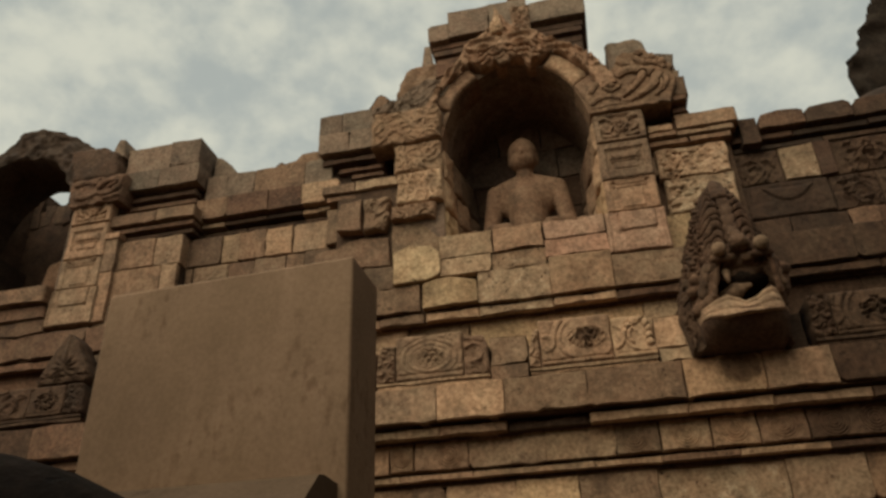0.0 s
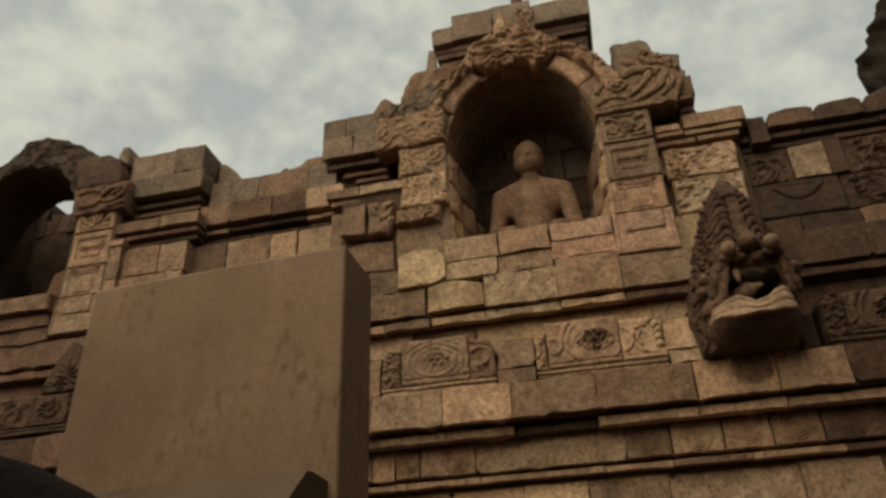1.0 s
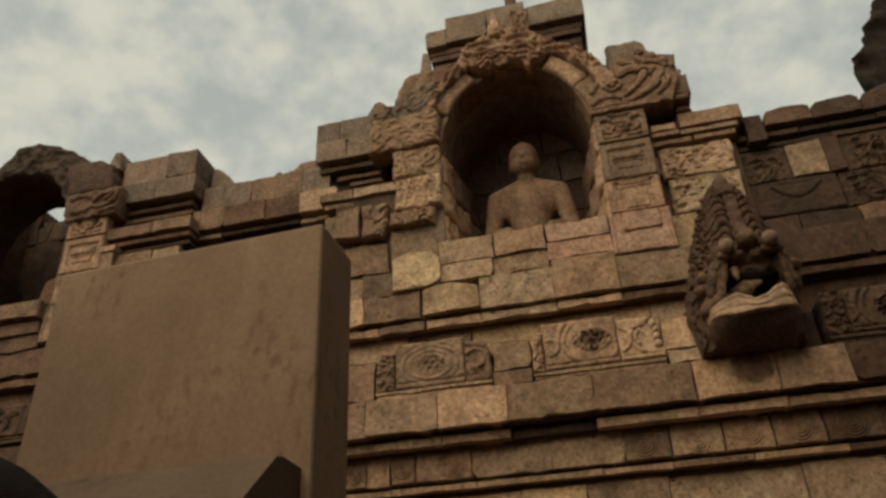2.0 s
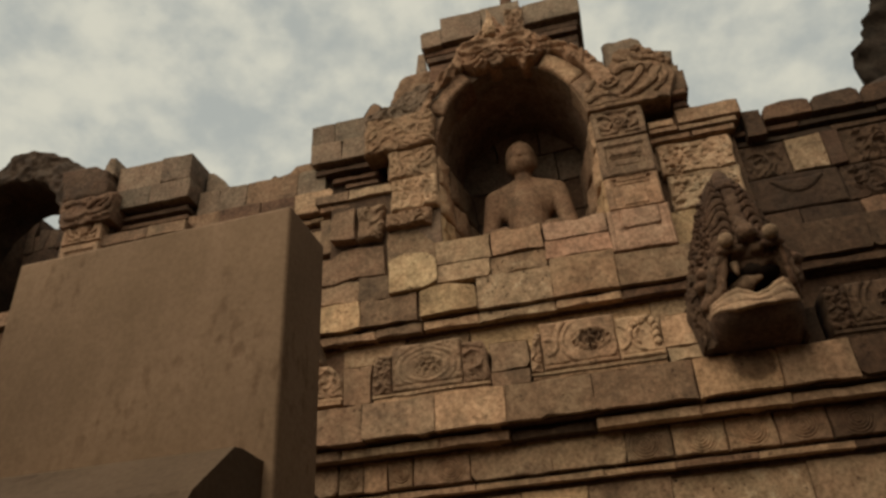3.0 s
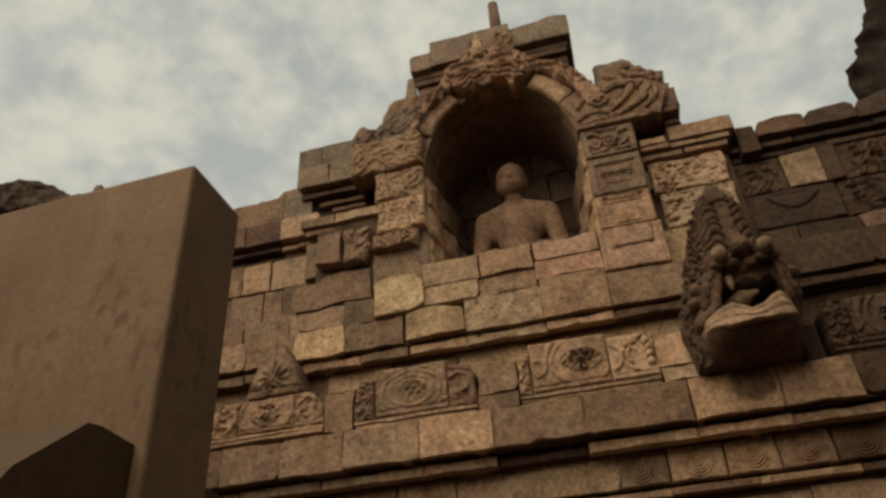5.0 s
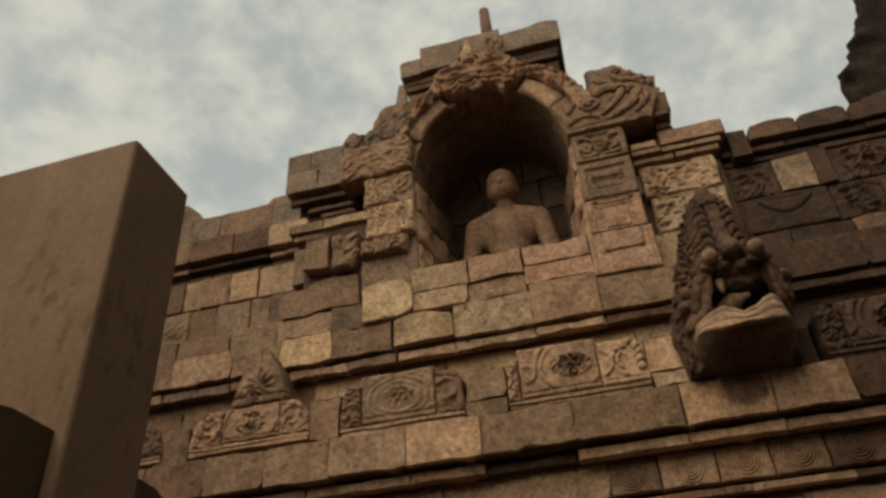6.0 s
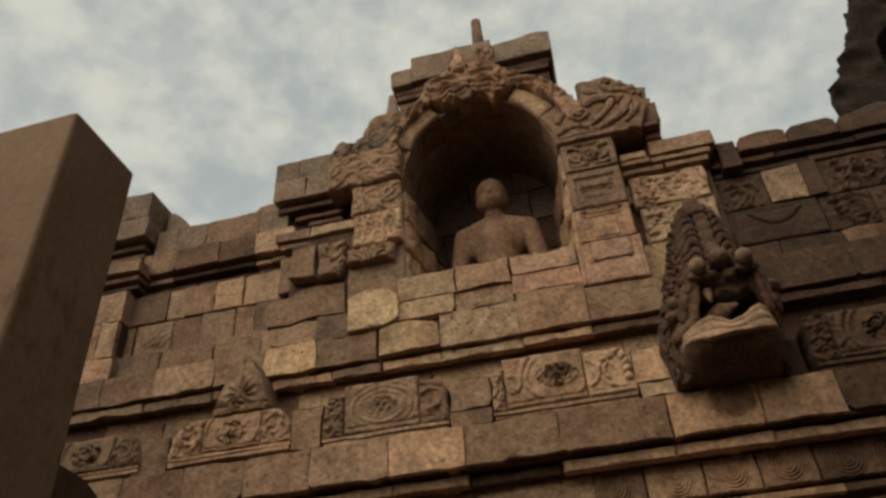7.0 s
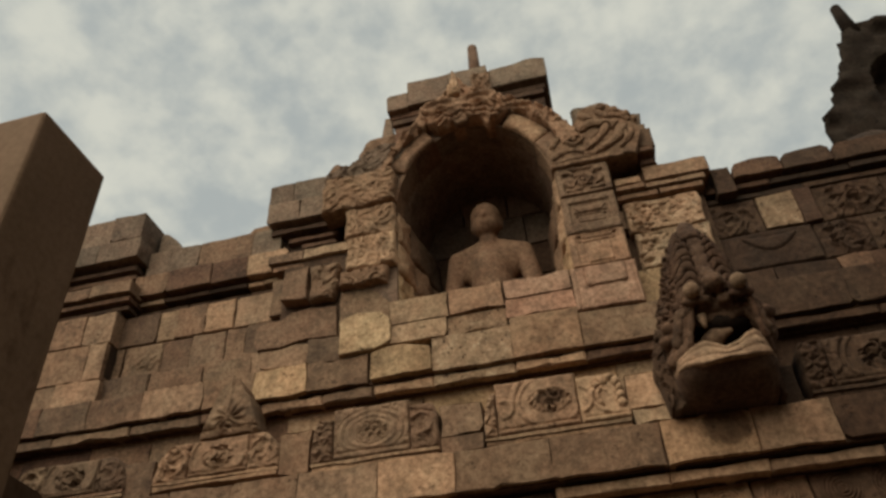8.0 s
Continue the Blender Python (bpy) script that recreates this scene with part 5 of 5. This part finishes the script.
outline_stone("stone", [(-3.06, 4.69), (-2.94, 4.69), (-2.945, 4.76), (-2.965, 4.84), (-3.0, 4.85), (-3.03, 4.78)], 0.24, 0.14, GREY, niche_left, 0.012, 0.012)
# what is left of the niche's back wall, lower than its arch
# dark stone here paints the shade inside the niche
back_wall = core("wall_behind", [(-5.2, -4.27, 0.72, 1.3, 3.6, 5.12), (-4.28, -3.2, 0.97, 1.3, 3.6, 4.88), (-3.25, -2.6, 0.72, 1.3, 3.6, 4.4)], DARK, "broken back wall of the ruined niche, shade painted dark")
for x0, x1, z1 in ((-4.29, -4.18, 5.01), (-4.18, -4.08, 4.95), (-4.08, -3.98, 4.915), (-3.98, -3.9, 4.935), (-3.9, -3.7, 4.93), (-3.7, -3.45, 4.9), (-3.45, -3.2, 4.85)):
    stone(x0, x1, 4.72, z1, 0.96, DARK, back_wall, 0.3, wear=0.02, bev=0.012)
core("wall_far", [(-8, C2 - 0.47, 0.30, 1.5, 3.38, 4.3), (C2 - 0.47, C2 + 0.47, 0.30, 1.5, 3.38, SILL - 0.02), (C2 + 0.462, -2.93, 0.30, 1.5, 3.38, 4.3)], DARK, "dark stone core round the far niche")
pilaster(-3.235, -2.945, 0.237, "brown carved stone pilaster with sunk panels beside the niche", BROWN)
far_sill = thing("niche_sill", (C2, 0.2, 3.43), "worn brown sill stones under the far niche", "sill")
for z0, z1, y, m in ((3.60, 3.70, 0.17, HAZEL), (3.50, 3.59, 0.21, UMBER), (3.41, 3.495, 0.235, HAZEL)):
    stone(-4.3, -3.26, z0, z1, y, m, far_sill, 0.4, wear=0.012, bev=0.02)


# ---- seated statues in the niches ----
def seated_statue(cx, label, y=0.66):
    bm = bmesh.new()
    ball(bm, cx, y + 0.01, 4.482, 0.098, 0.110, 0.108)               # head
    ball(bm, cx, y - 0.006, 4.415, 0.088, 0.088, 0.082)
    ball(bm, cx, y + 0.03, 4.575, 0.055, 0.06, 0.05)
    limb(bm, (cx, y - 0.090, 4.475), (cx, y - 0.100, 4.435), 0.009, 0.015)
    for s in (-1, 1):
        ball(bm, cx + s * 0.091, y + 0.02, 4.445, 0.013, 0.026, 0.055, None, 10)
        limb(bm, (cx + s * 0.02, y + 0.04, 4.300), (cx + s * 0.185, y + 0.045, 4.218), 0.045, 0.060)
    ball(bm, cx, y - 0.080, 4.393, 0.034, 0.016, 0.010, None, 10)
    limb(bm, (cx, y + 0.012, 4.40), (cx, y + 0.025, 4.27), 0.052, 0.058)
    ball(bm, cx, y + 0.035, 4.13, 0.195, 0.105, 0.155)              # chest
    ball(bm, cx, y + 0.045, 4.215, 0.20, 0.085, 0.075)
    limb(bm, (cx, y + 0.03, 4.10), (cx, y + 0.03, 3.84), 0.135, 0.12)
    ball(bm, cx, y, 3.80, 0.19, 0.15, 0.10)
    for s in (-1, 1):
        limb(bm, (cx + s * 0.198, y + 0.04, 4.205), (cx + s * 0.248, y + 0.03, 3.93), 0.066, 0.053)
        limb(bm, (cx + s * 0.255, y + 0.03, 3.93), (cx + s * 0.13, y - 0.16, 3.83), 0.050, 0.040)
        limb(bm, (cx + s * 0.12, y, 3.765), (cx + s * 0.33, y - 0.16, 3.76), 0.095, 0.078)
        limb(bm, (cx + s * 0.33, y - 0.16, 3.755), (cx - s * 0.02, y - 0.23, 3.745), 0.072, 0.055)
    bmesh.ops.create_cube(bm, size=1, matrix=Matrix.Translation((cx, y - 0.04, 3.70)) @ Matrix.Diagonal((0.80, 0.46, 0.06, 1)))
    ob = part_bm("seated_statue", bm, STATUE, None, at=(cx, y, 3.67))
    fuse(ob, 0.0075, 7)
    return tagged(ob, label, "statue", "statues in the niches")


seated_statue(-0.235, "seated brown stone statue inside the arched niche")
seated_statue(-3.60, "seated dark stone statue inside the ruined niche", 0.80)


# ---- the waterspout carved as a beast's head ----
spout = thing("waterspout", (0.71, 0.2, 2.72), "brown stone waterspout carved as an open-mouthed beast head", "waterspout")
HEAD = ((2.985, 0.725, 0.245, -0.02), (3.02, 0.727, 0.240, -0.13), (3.07, 0.730, 0.230, -0.195), (3.14, 0.735, 0.212, -0.215), (3.23, 0.738, 0.188, -0.21),
        (3.32, 0.738, 0.162, -0.20), (3.42, 0.738, 0.128, -0.185), (3.49, 0.732, 0.100, -0.165), (3.545, 0.730, 0.070, -0.14), (3.585, 0.728, 0.036, -0.11))
curls_side = scrolls(0.04, 131, 0.25)


def beast_head():
    """The head as a rounded loft out of the wall, with scalloped mane over the brows and curls down the sides."""
    zs, cs, ws, fs = (np.array(c) for c in zip(*HEAD))
    nu, nv = 150, 120
    v = np.linspace(0, 1, nv)[:, None]
    th = np.linspace(-1, 1, nu)[None, :] * radians(90)
    z = zs[0] + (zs[-1] - zs[0]) * v + 0 * th
    c, w, f = np.interp(z, zs, cs), np.interp(z, zs, ws), np.interp(z, zs, fs)
    sx, cy = np.sign(np.sin(th)) * np.abs(np.sin(th)) ** 0.75, np.cos(th) ** 0.75
    depth = 0.34 - f
    x, y = c + w * sx, 0.34 - depth * cy
    s = (x - c) + np.sign(x - c) * 0.8 * np.clip(y - f, 0, 1)
    dist = np.hypot(np.abs(s) - 0.092, (z - 3.12) * (0.85 + 1.2 * np.abs(np.abs(s) - 0.092)))
    arc = (dist - 0.010 * np.cos(np.arctan2(z - 3.12, np.abs(s) - 0.092) * 7) + 0.02 * (vn(s, z, 0.06, 9) - 0.5)) / 0.040
    fr = arc - np.floor(arc)
    scallop = 0.9 * np.sqrt(np.clip(fr, 0, 1)) - 1.6 * np.exp(-((fr - 1.0) / 0.12) ** 2) - 0.9 * np.exp(-(fr / 0.10) ** 2)
    ridge = np.exp(-(s / 0.030) ** 4)
    face = np.clip((0.21 - np.abs(s)) / 0.05, 0, 1) * np.clip((z - 2.99) / 0.04, 0, 1)
    h = face * (0.85 * scallop * (1 - ridge) + (0.35 + 0.3 * (vn(s, z, 0.03, 4) - 0.5)) * ridge * (z > 3.16) - 0.9 * np.exp(-((np.abs(s) - 0.036) / 0.006) ** 2) * (z > 3.16)) + (1 - face) * 1.1 * curls_side(s, z, v, v)
    socket = np.exp(-((dist - 0.0) / 0.05) ** 2)
    tip = np.clip((z - 3.43) / 0.03, 0, 1) * np.clip((0.075 - np.abs(s)) / 0.01, 0, 1)
    rim = np.exp(-((np.abs(s) - 0.068) / 0.008) ** 2) * (z > 3.43) + np.exp(-((z - 3.435) / 0.008) ** 2) * (np.abs(s) < 0.07)
    h = h * (1 - tip) + tip * (0.5 - 0.5 * np.abs(s) / 0.07 + 0.3 * (vn(s, z, 0.02, 12) - 0.5)) - 0.7 * rim
    k = 0.026 * h * np.clip((1 - v) * 14, 0, 1) + 0.02 * socket
    x, y = x + k * sx, y - k * cy
    verts = list(zip(x.ravel().tolist(), y.ravel().tolist(), z.ravel().tolist()))
    faces = [(r * nu + q, r * nu + q + 1, (r + 1) * nu + q + 1, (r + 1) * nu + q) for r in range(nv - 1) for q in range(nu - 1)]
    faces.append([q for q in range(nu - 1, -1, -1)])
    faces.append([(nv - 1) * nu + q for q in range(nu)])
    return verts, faces


v, f = beast_head()
part("mane", v, f, SPOUT, spout, "head with scalloped mane over the brows", smooth=True)
for cheek, x0, x1 in ((0, 0.462, 0.575), (1, 0.868, 0.912)):
    patch("cheek", profile([(2.727, x0 + 0.024, x1), (2.82, x0 + 0.006, x1), (2.92, x0 - 0.008, x1), (3.0, x0 + 0.006, x1), (3.09, x0 + 0.035, x1)], 0.006), 44, 76, -0.075, 0.42, leafage(x0, x1, 2.73, 3.09, 40, 0.05, 0.017, lambda x, z: 1.3 + 1.2 * math.sin(16 * z), 140 + cheek), 0.018, SPOUT, spout, "cheek carved with curls")
for s, ex, ey, ez in ((0, 0.650, -0.268, 3.122), (1, 0.832, -0.270, 3.128)):
    bm = bmesh.new()
    ball(bm, ex, ey, ez, 0.033, 0.033, 0.033)
    part_bm("eye", bm, HAZEL, spout, "bulging round eye")
    bm = bmesh.new()
    limb(bm, (ex, ey + 0.045, ez), (ex, -0.10, ez + 0.01), 0.040, 0.05)
    limb(bm, (ex - 0.035, ey + 0.03, ez - 0.035), (ex + 0.035, ey + 0.03, ez - 0.035), 0.016, 0.016)
    fuse(part_bm("brow", bm, SPOUT, spout), 0.007, 2, 0.016)
bm = bmesh.new()
limb(bm, (0.740, -0.180, 3.28), (0.742, -0.235, 3.17), 0.022, 0.034)
ball(bm, 0.744, -0.248, 3.152, 0.043, 0.042, 0.038)
for s in (-1, 1):
    ball(bm, 0.736 + s * 0.038, -0.195, 3.095, 0.034, 0.045, 0.026)
    limb(bm, (0.736 + s * 0.05, -0.175, 3.085), (0.736 + s * 0.125, -0.15, 3.06), 0.030, 0.034)
    limb(bm, (0.736 + s * 0.13, -0.17, 3.07), (0.735 + s * 0.165, -0.14, 2.97), 0.034, 0.030)
limb(bm, (0.665, -0.150, 3.045), (0.80, -0.150, 3.05), 0.030, 0.030)
fuse(part_bm("snout", bm, SPOUT, spout, "upturned snout and upper lip"), 0.006, 2, 0.022)
bm = bmesh.new()
bmesh.ops.create_cone(bm, cap_ends=True, segments=10, radius1=0.020, radius2=0.008, depth=0.06, matrix=Matrix.Translation((0.672, -0.195, 3.015)) @ Matrix.Rotation(radians(168), 4, "X"))
part_bm("tooth", bm, HAZEL, spout, "blunt pale tooth")
# throat and palate: the mouth's shade is put in as near-black stone
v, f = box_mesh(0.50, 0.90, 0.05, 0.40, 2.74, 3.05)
part("throat", v, f, POST, spout, "hollow of the mouth, shade painted black")
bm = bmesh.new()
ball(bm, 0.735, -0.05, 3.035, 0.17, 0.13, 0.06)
part_bm("palate", bm, POST, spout, "roof of the mouth, shade painted black")
for s, ex, ez in ((-1, 0.650, 3.122), (1, 0.832, 3.130)):
    bm = bmesh.new()
    for k in range(6):
        limb(bm, (ex + s * (0.004 + 0.020 * k if s < 0 else 0.034 + 0.014 * k), -0.215 + 0.024 * k, ez - 0.035), (ex + s * (0.050 + 0.017 * k if s < 0 else 0.044 + 0.008 * k), -0.195 + 0.026 * k, ez - 0.195 - 0.005 * k), 0.0125, 0.0115)
    limb(bm, (ex + s * 0.045, -0.175, ez - 0.20), (ex + s * (0.11 if s < 0 else 0.05), -0.11, ez - 0.220), 0.022, 0.034)
    ball(bm, ex + s * (0.085 if s < 0 else 0.07), -0.070, ez - 0.11, 0.060, 0.060, 0.095)
    for cx, cz, r in ((0.105, -0.07, 0.030), (0.125, -0.13, 0.028), (0.09, -0.185, 0.030))[:3 if s < 0 else 1]:
        ball(bm, ex + s * cx, -0.115, ez + cz, r, 0.032, r, None, 12)
    fuse(part_bm("jowl", bm, SPOUT, spout, "wrinkled jowl between eye and lip"), 0.0045, 1, 0.012)
bm = bmesh.new()
limb(bm, (0.64, -0.03, 2.94), (0.705, -0.145, 2.962), 0.055, 0.040)
limb(bm, (0.705, -0.145, 2.965), (0.765, -0.165, 2.975), 0.034, 0.014)
limb(bm, (0.70, 0.08, 2.90), (0.70, -0.06, 2.925), 0.06, 0.05)
fuse(part_bm("tongue", bm, HAZEL, spout, "thick tongue across the mouth"), 0.007, 4)


def jaw_section(t):
    """Where the jaw's lip lies at t from -1 to 1 across the mouth: x, height of the lip's edge, how far out it stands."""
    out = (1 - abs(t) ** 3.4) ** 0.3
    x = 0.712 + 0.19 * t
    top = np.interp(x, (0.52, 0.56, 0.60, 0.645, 0.685, 0.72, 0.755, 0.80, 0.84, 0.88, 0.905), (2.885, 2.890, 2.898, 2.912, 2.890, 2.868, 2.880, 2.922, 2.938, 2.915, 2.890))
    return x, float(top), -0.02 - 0.25 * out


def loft(rows):
    m = len(rows[0])
    verts = [p for s in rows for p in s]
    faces = [(k * m + i, k * m + (i + 1) % m, (k + 1) * m + (i + 1) % m, (k + 1) * m + i) for k in range(len(rows) - 1) for i in range(m)]
    faces += [list(range(m))[::-1], [(len(rows) - 1) * m + i for i in range(m)]]
    return [Vector(p) + 0.008 * noise.noise_vector(Vector(p) * 9) + 0.003 * noise.noise_vector(Vector(p) * 30) for p in verts], faces


def across(n=49):
    return [math.sin(math.pi / 2 * (-1 + 2 * k / (n - 1))) * 0.999 for k in range(n)]


rows = []
for t in across():
    x, top, y = jaw_section(t)
    sink = 0.03 * (1 - abs(t) ** 3)
    heel = min(-0.01, y + 0.19)
    under = [(0.712 + 0.9 * (x - 0.712), 0.10, 2.724), (0.712 + 0.9 * (x - 0.712), heel, 2.724)]
    for k in range(1, 9):
        q = k / 8 * math.pi / 2
        xk = 0.712 + (x - 0.712) * (0.90 + 0.10 * math.sin(q))
        under.append((xk, heel + (y - 0.004 - heel) * (0.3 * k / 8 + 0.7 * math.sin(q)), 2.724 + 0.098 * (0.3 * k / 8 + 0.7 * (1 - math.cos(q)))))
    rows.append(under + [(x, y + 0.05, top - 0.02), (x, y + 0.085, top - sink), (x, 0.0, top - 1.6 * sink), (x, 0.10, top)])
v, f = loft(rows)
# jaw toned darker than the lip: shade underneath put in the stone
jaw = part("lower_jaw", v, f, UMBER, spout, "heavy rounded lower jaw", smooth=True)
# the lip: stepped ridges that follow its dip
rows = []
for t in across():
    x, top, y = jaw_section(t)
    low = float(np.interp(x, (0.52, 0.62, 0.75, 0.85, 0.905), (2.825, 2.800, 2.797, 2.812, 2.830)))
    ring_ = [(x, y + 0.05, low - 0.004), (x, y + 0.012, low - 0.002)]
    for k in range(22):
        q = (k + 0.5) / 22
        step = q * 2.6 + 0.1 - math.floor(q * 2.6 + 0.1)
        ring_.append((x, y - 0.008 + 0.052 * q - 0.012 * math.sin(math.pi * step) ** 0.7, low + (top - low) * q))
    rows.append(ring_ + [(x, y + 0.062, top + 0.003), (x, y + 0.09, top - 0.012), (x, y + 0.09, low)])
v, f = loft(rows)
part("lip", v, f, BROWN, jaw, "brown rolled lip with stepped ridges", smooth=True)

# ---- the dark ruined turret beyond the right wall ----
bm = bmesh.new()
ball(bm, 1.98, 0.66, 4.33, 0.25, 0.2, 0.17)
for v in bm.verts:
    v.co += 0.02 * noise.noise_vector(v.co * 6)
tagged(part_bm("boulder", bm, DARK, None, at=(1.98, 0.66, 4.2)), "rounded dark stone lying on the wall top", "boulder")
# near-black colour paints the turret's backlit silhouette
turret = thing("ruined_turret", (2.6, 1.0, 4.28), "ruined stone niche turret with a leaning pinnacle, painted as a dark silhouette", "turret")
hollow = lambda x, z, u, v: np.where(((x - 2.86) / 0.42) ** 2 + (np.clip(z - 5.22, 0, 9) / 0.36) ** 4 < 1, np.where(z > 4.92, -7.0, 0), 0) + 2.2 * (vn(x, z, 0.1, 4) - 0.5) + 1.2 * (vn(x, z, 0.3, 6) - 0.5)
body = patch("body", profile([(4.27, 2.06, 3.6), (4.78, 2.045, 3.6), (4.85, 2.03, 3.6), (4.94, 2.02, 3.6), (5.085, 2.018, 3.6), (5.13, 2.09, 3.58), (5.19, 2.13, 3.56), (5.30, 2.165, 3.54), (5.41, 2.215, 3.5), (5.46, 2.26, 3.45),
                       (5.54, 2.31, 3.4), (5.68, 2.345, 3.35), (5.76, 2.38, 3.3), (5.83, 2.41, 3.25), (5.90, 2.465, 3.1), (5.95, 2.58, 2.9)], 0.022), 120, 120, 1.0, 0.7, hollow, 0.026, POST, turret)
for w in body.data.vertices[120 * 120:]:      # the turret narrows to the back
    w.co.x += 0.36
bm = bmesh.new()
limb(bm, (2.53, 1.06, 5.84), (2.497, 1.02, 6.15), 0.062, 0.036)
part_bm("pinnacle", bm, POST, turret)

# ---- the slab standing close by, on its plinth ----
slab = thing("stone_slab", (-0.53, -2.37, 1.70), "smooth brown upright stone slab with a lichen-stained face", "slab")


def rounded_block(x0, x1, y0, y1, z0, z1, r, material, parent, name, label=""):
    bm = bmesh.new()
    bmesh.ops.create_cube(bm, size=1, matrix=Matrix.Translation(((x0 + x1) / 2, (y0 + y1) / 2, (z0 + z1) / 2)) @ Matrix.Diagonal((x1 - x0, y1 - y0, z1 - z0, 1)))
    bmesh.ops.bevel(bm, geom=bm.edges[:], offset=r, segments=3, profile=0.6, affect="EDGES")
    return part_bm(name, bm, material, parent, label, smooth=False)


foot = ((-0.720, -2.446), (-0.310, -2.446), (-0.300, -2.352), (-0.71, -2.352))
sv = [(x, y, 1.60) for x, y in foot] + [(x, y, z) for (x, y), z in zip(foot, (2.072, 2.084, 2.073, 2.066))]
bm = bmesh.new()
bv = [bm.verts.new(p) for p in sv]
for q in ((0, 3, 2, 1), (4, 5, 6, 7), (0, 1, 5, 4), (1, 2, 6, 5), (2, 3, 7, 6), (3, 0, 4, 7)):
    bm.faces.new([bv[k] for k in q])
bmesh.ops.bevel(bm, geom=bm.edges[:], offset=0.005, segments=3, profile=0.6, affect="EDGES")
part_bm("body", bm, SLAB, slab, smooth=False)
plinth = thing("plinth", (-0.6, -2.45, 0.0), "brown stone plinth with a sloping top under the slab", "plinth")
prof = [(-2.25, 1.60), (-2.258, 1.715), (-2.268, 1.733), (-2.29, 1.742), (-2.33, 1.744), (-2.495, 1.748), (-2.512, 1.745), (-2.58, 1.688), (-2.64, 1.60), (-2.64, 1.0), (-2.25, 1.0)]
n = len(prof)
pv = [(x, y, z) for x in (-1.3, -0.323) for y, z in prof]
pf = [(k, (k + 1) % n, n + (k + 1) % n, n + k) for k in range(n)] + [list(range(n))[::-1], [n + k for k in range(n)]]
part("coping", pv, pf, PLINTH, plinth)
rounded_block(-1.3, -0.33, -2.62, -2.27, 0.0, 0.998, 0.01, UMBER, plinth, "pedestal")
# the post's shade is put in its near-black stone
post = thing("rounded_post", (-0.85, -2.75, 0.0), "rounded stone post beside the plinth, its shade painted black", "post")
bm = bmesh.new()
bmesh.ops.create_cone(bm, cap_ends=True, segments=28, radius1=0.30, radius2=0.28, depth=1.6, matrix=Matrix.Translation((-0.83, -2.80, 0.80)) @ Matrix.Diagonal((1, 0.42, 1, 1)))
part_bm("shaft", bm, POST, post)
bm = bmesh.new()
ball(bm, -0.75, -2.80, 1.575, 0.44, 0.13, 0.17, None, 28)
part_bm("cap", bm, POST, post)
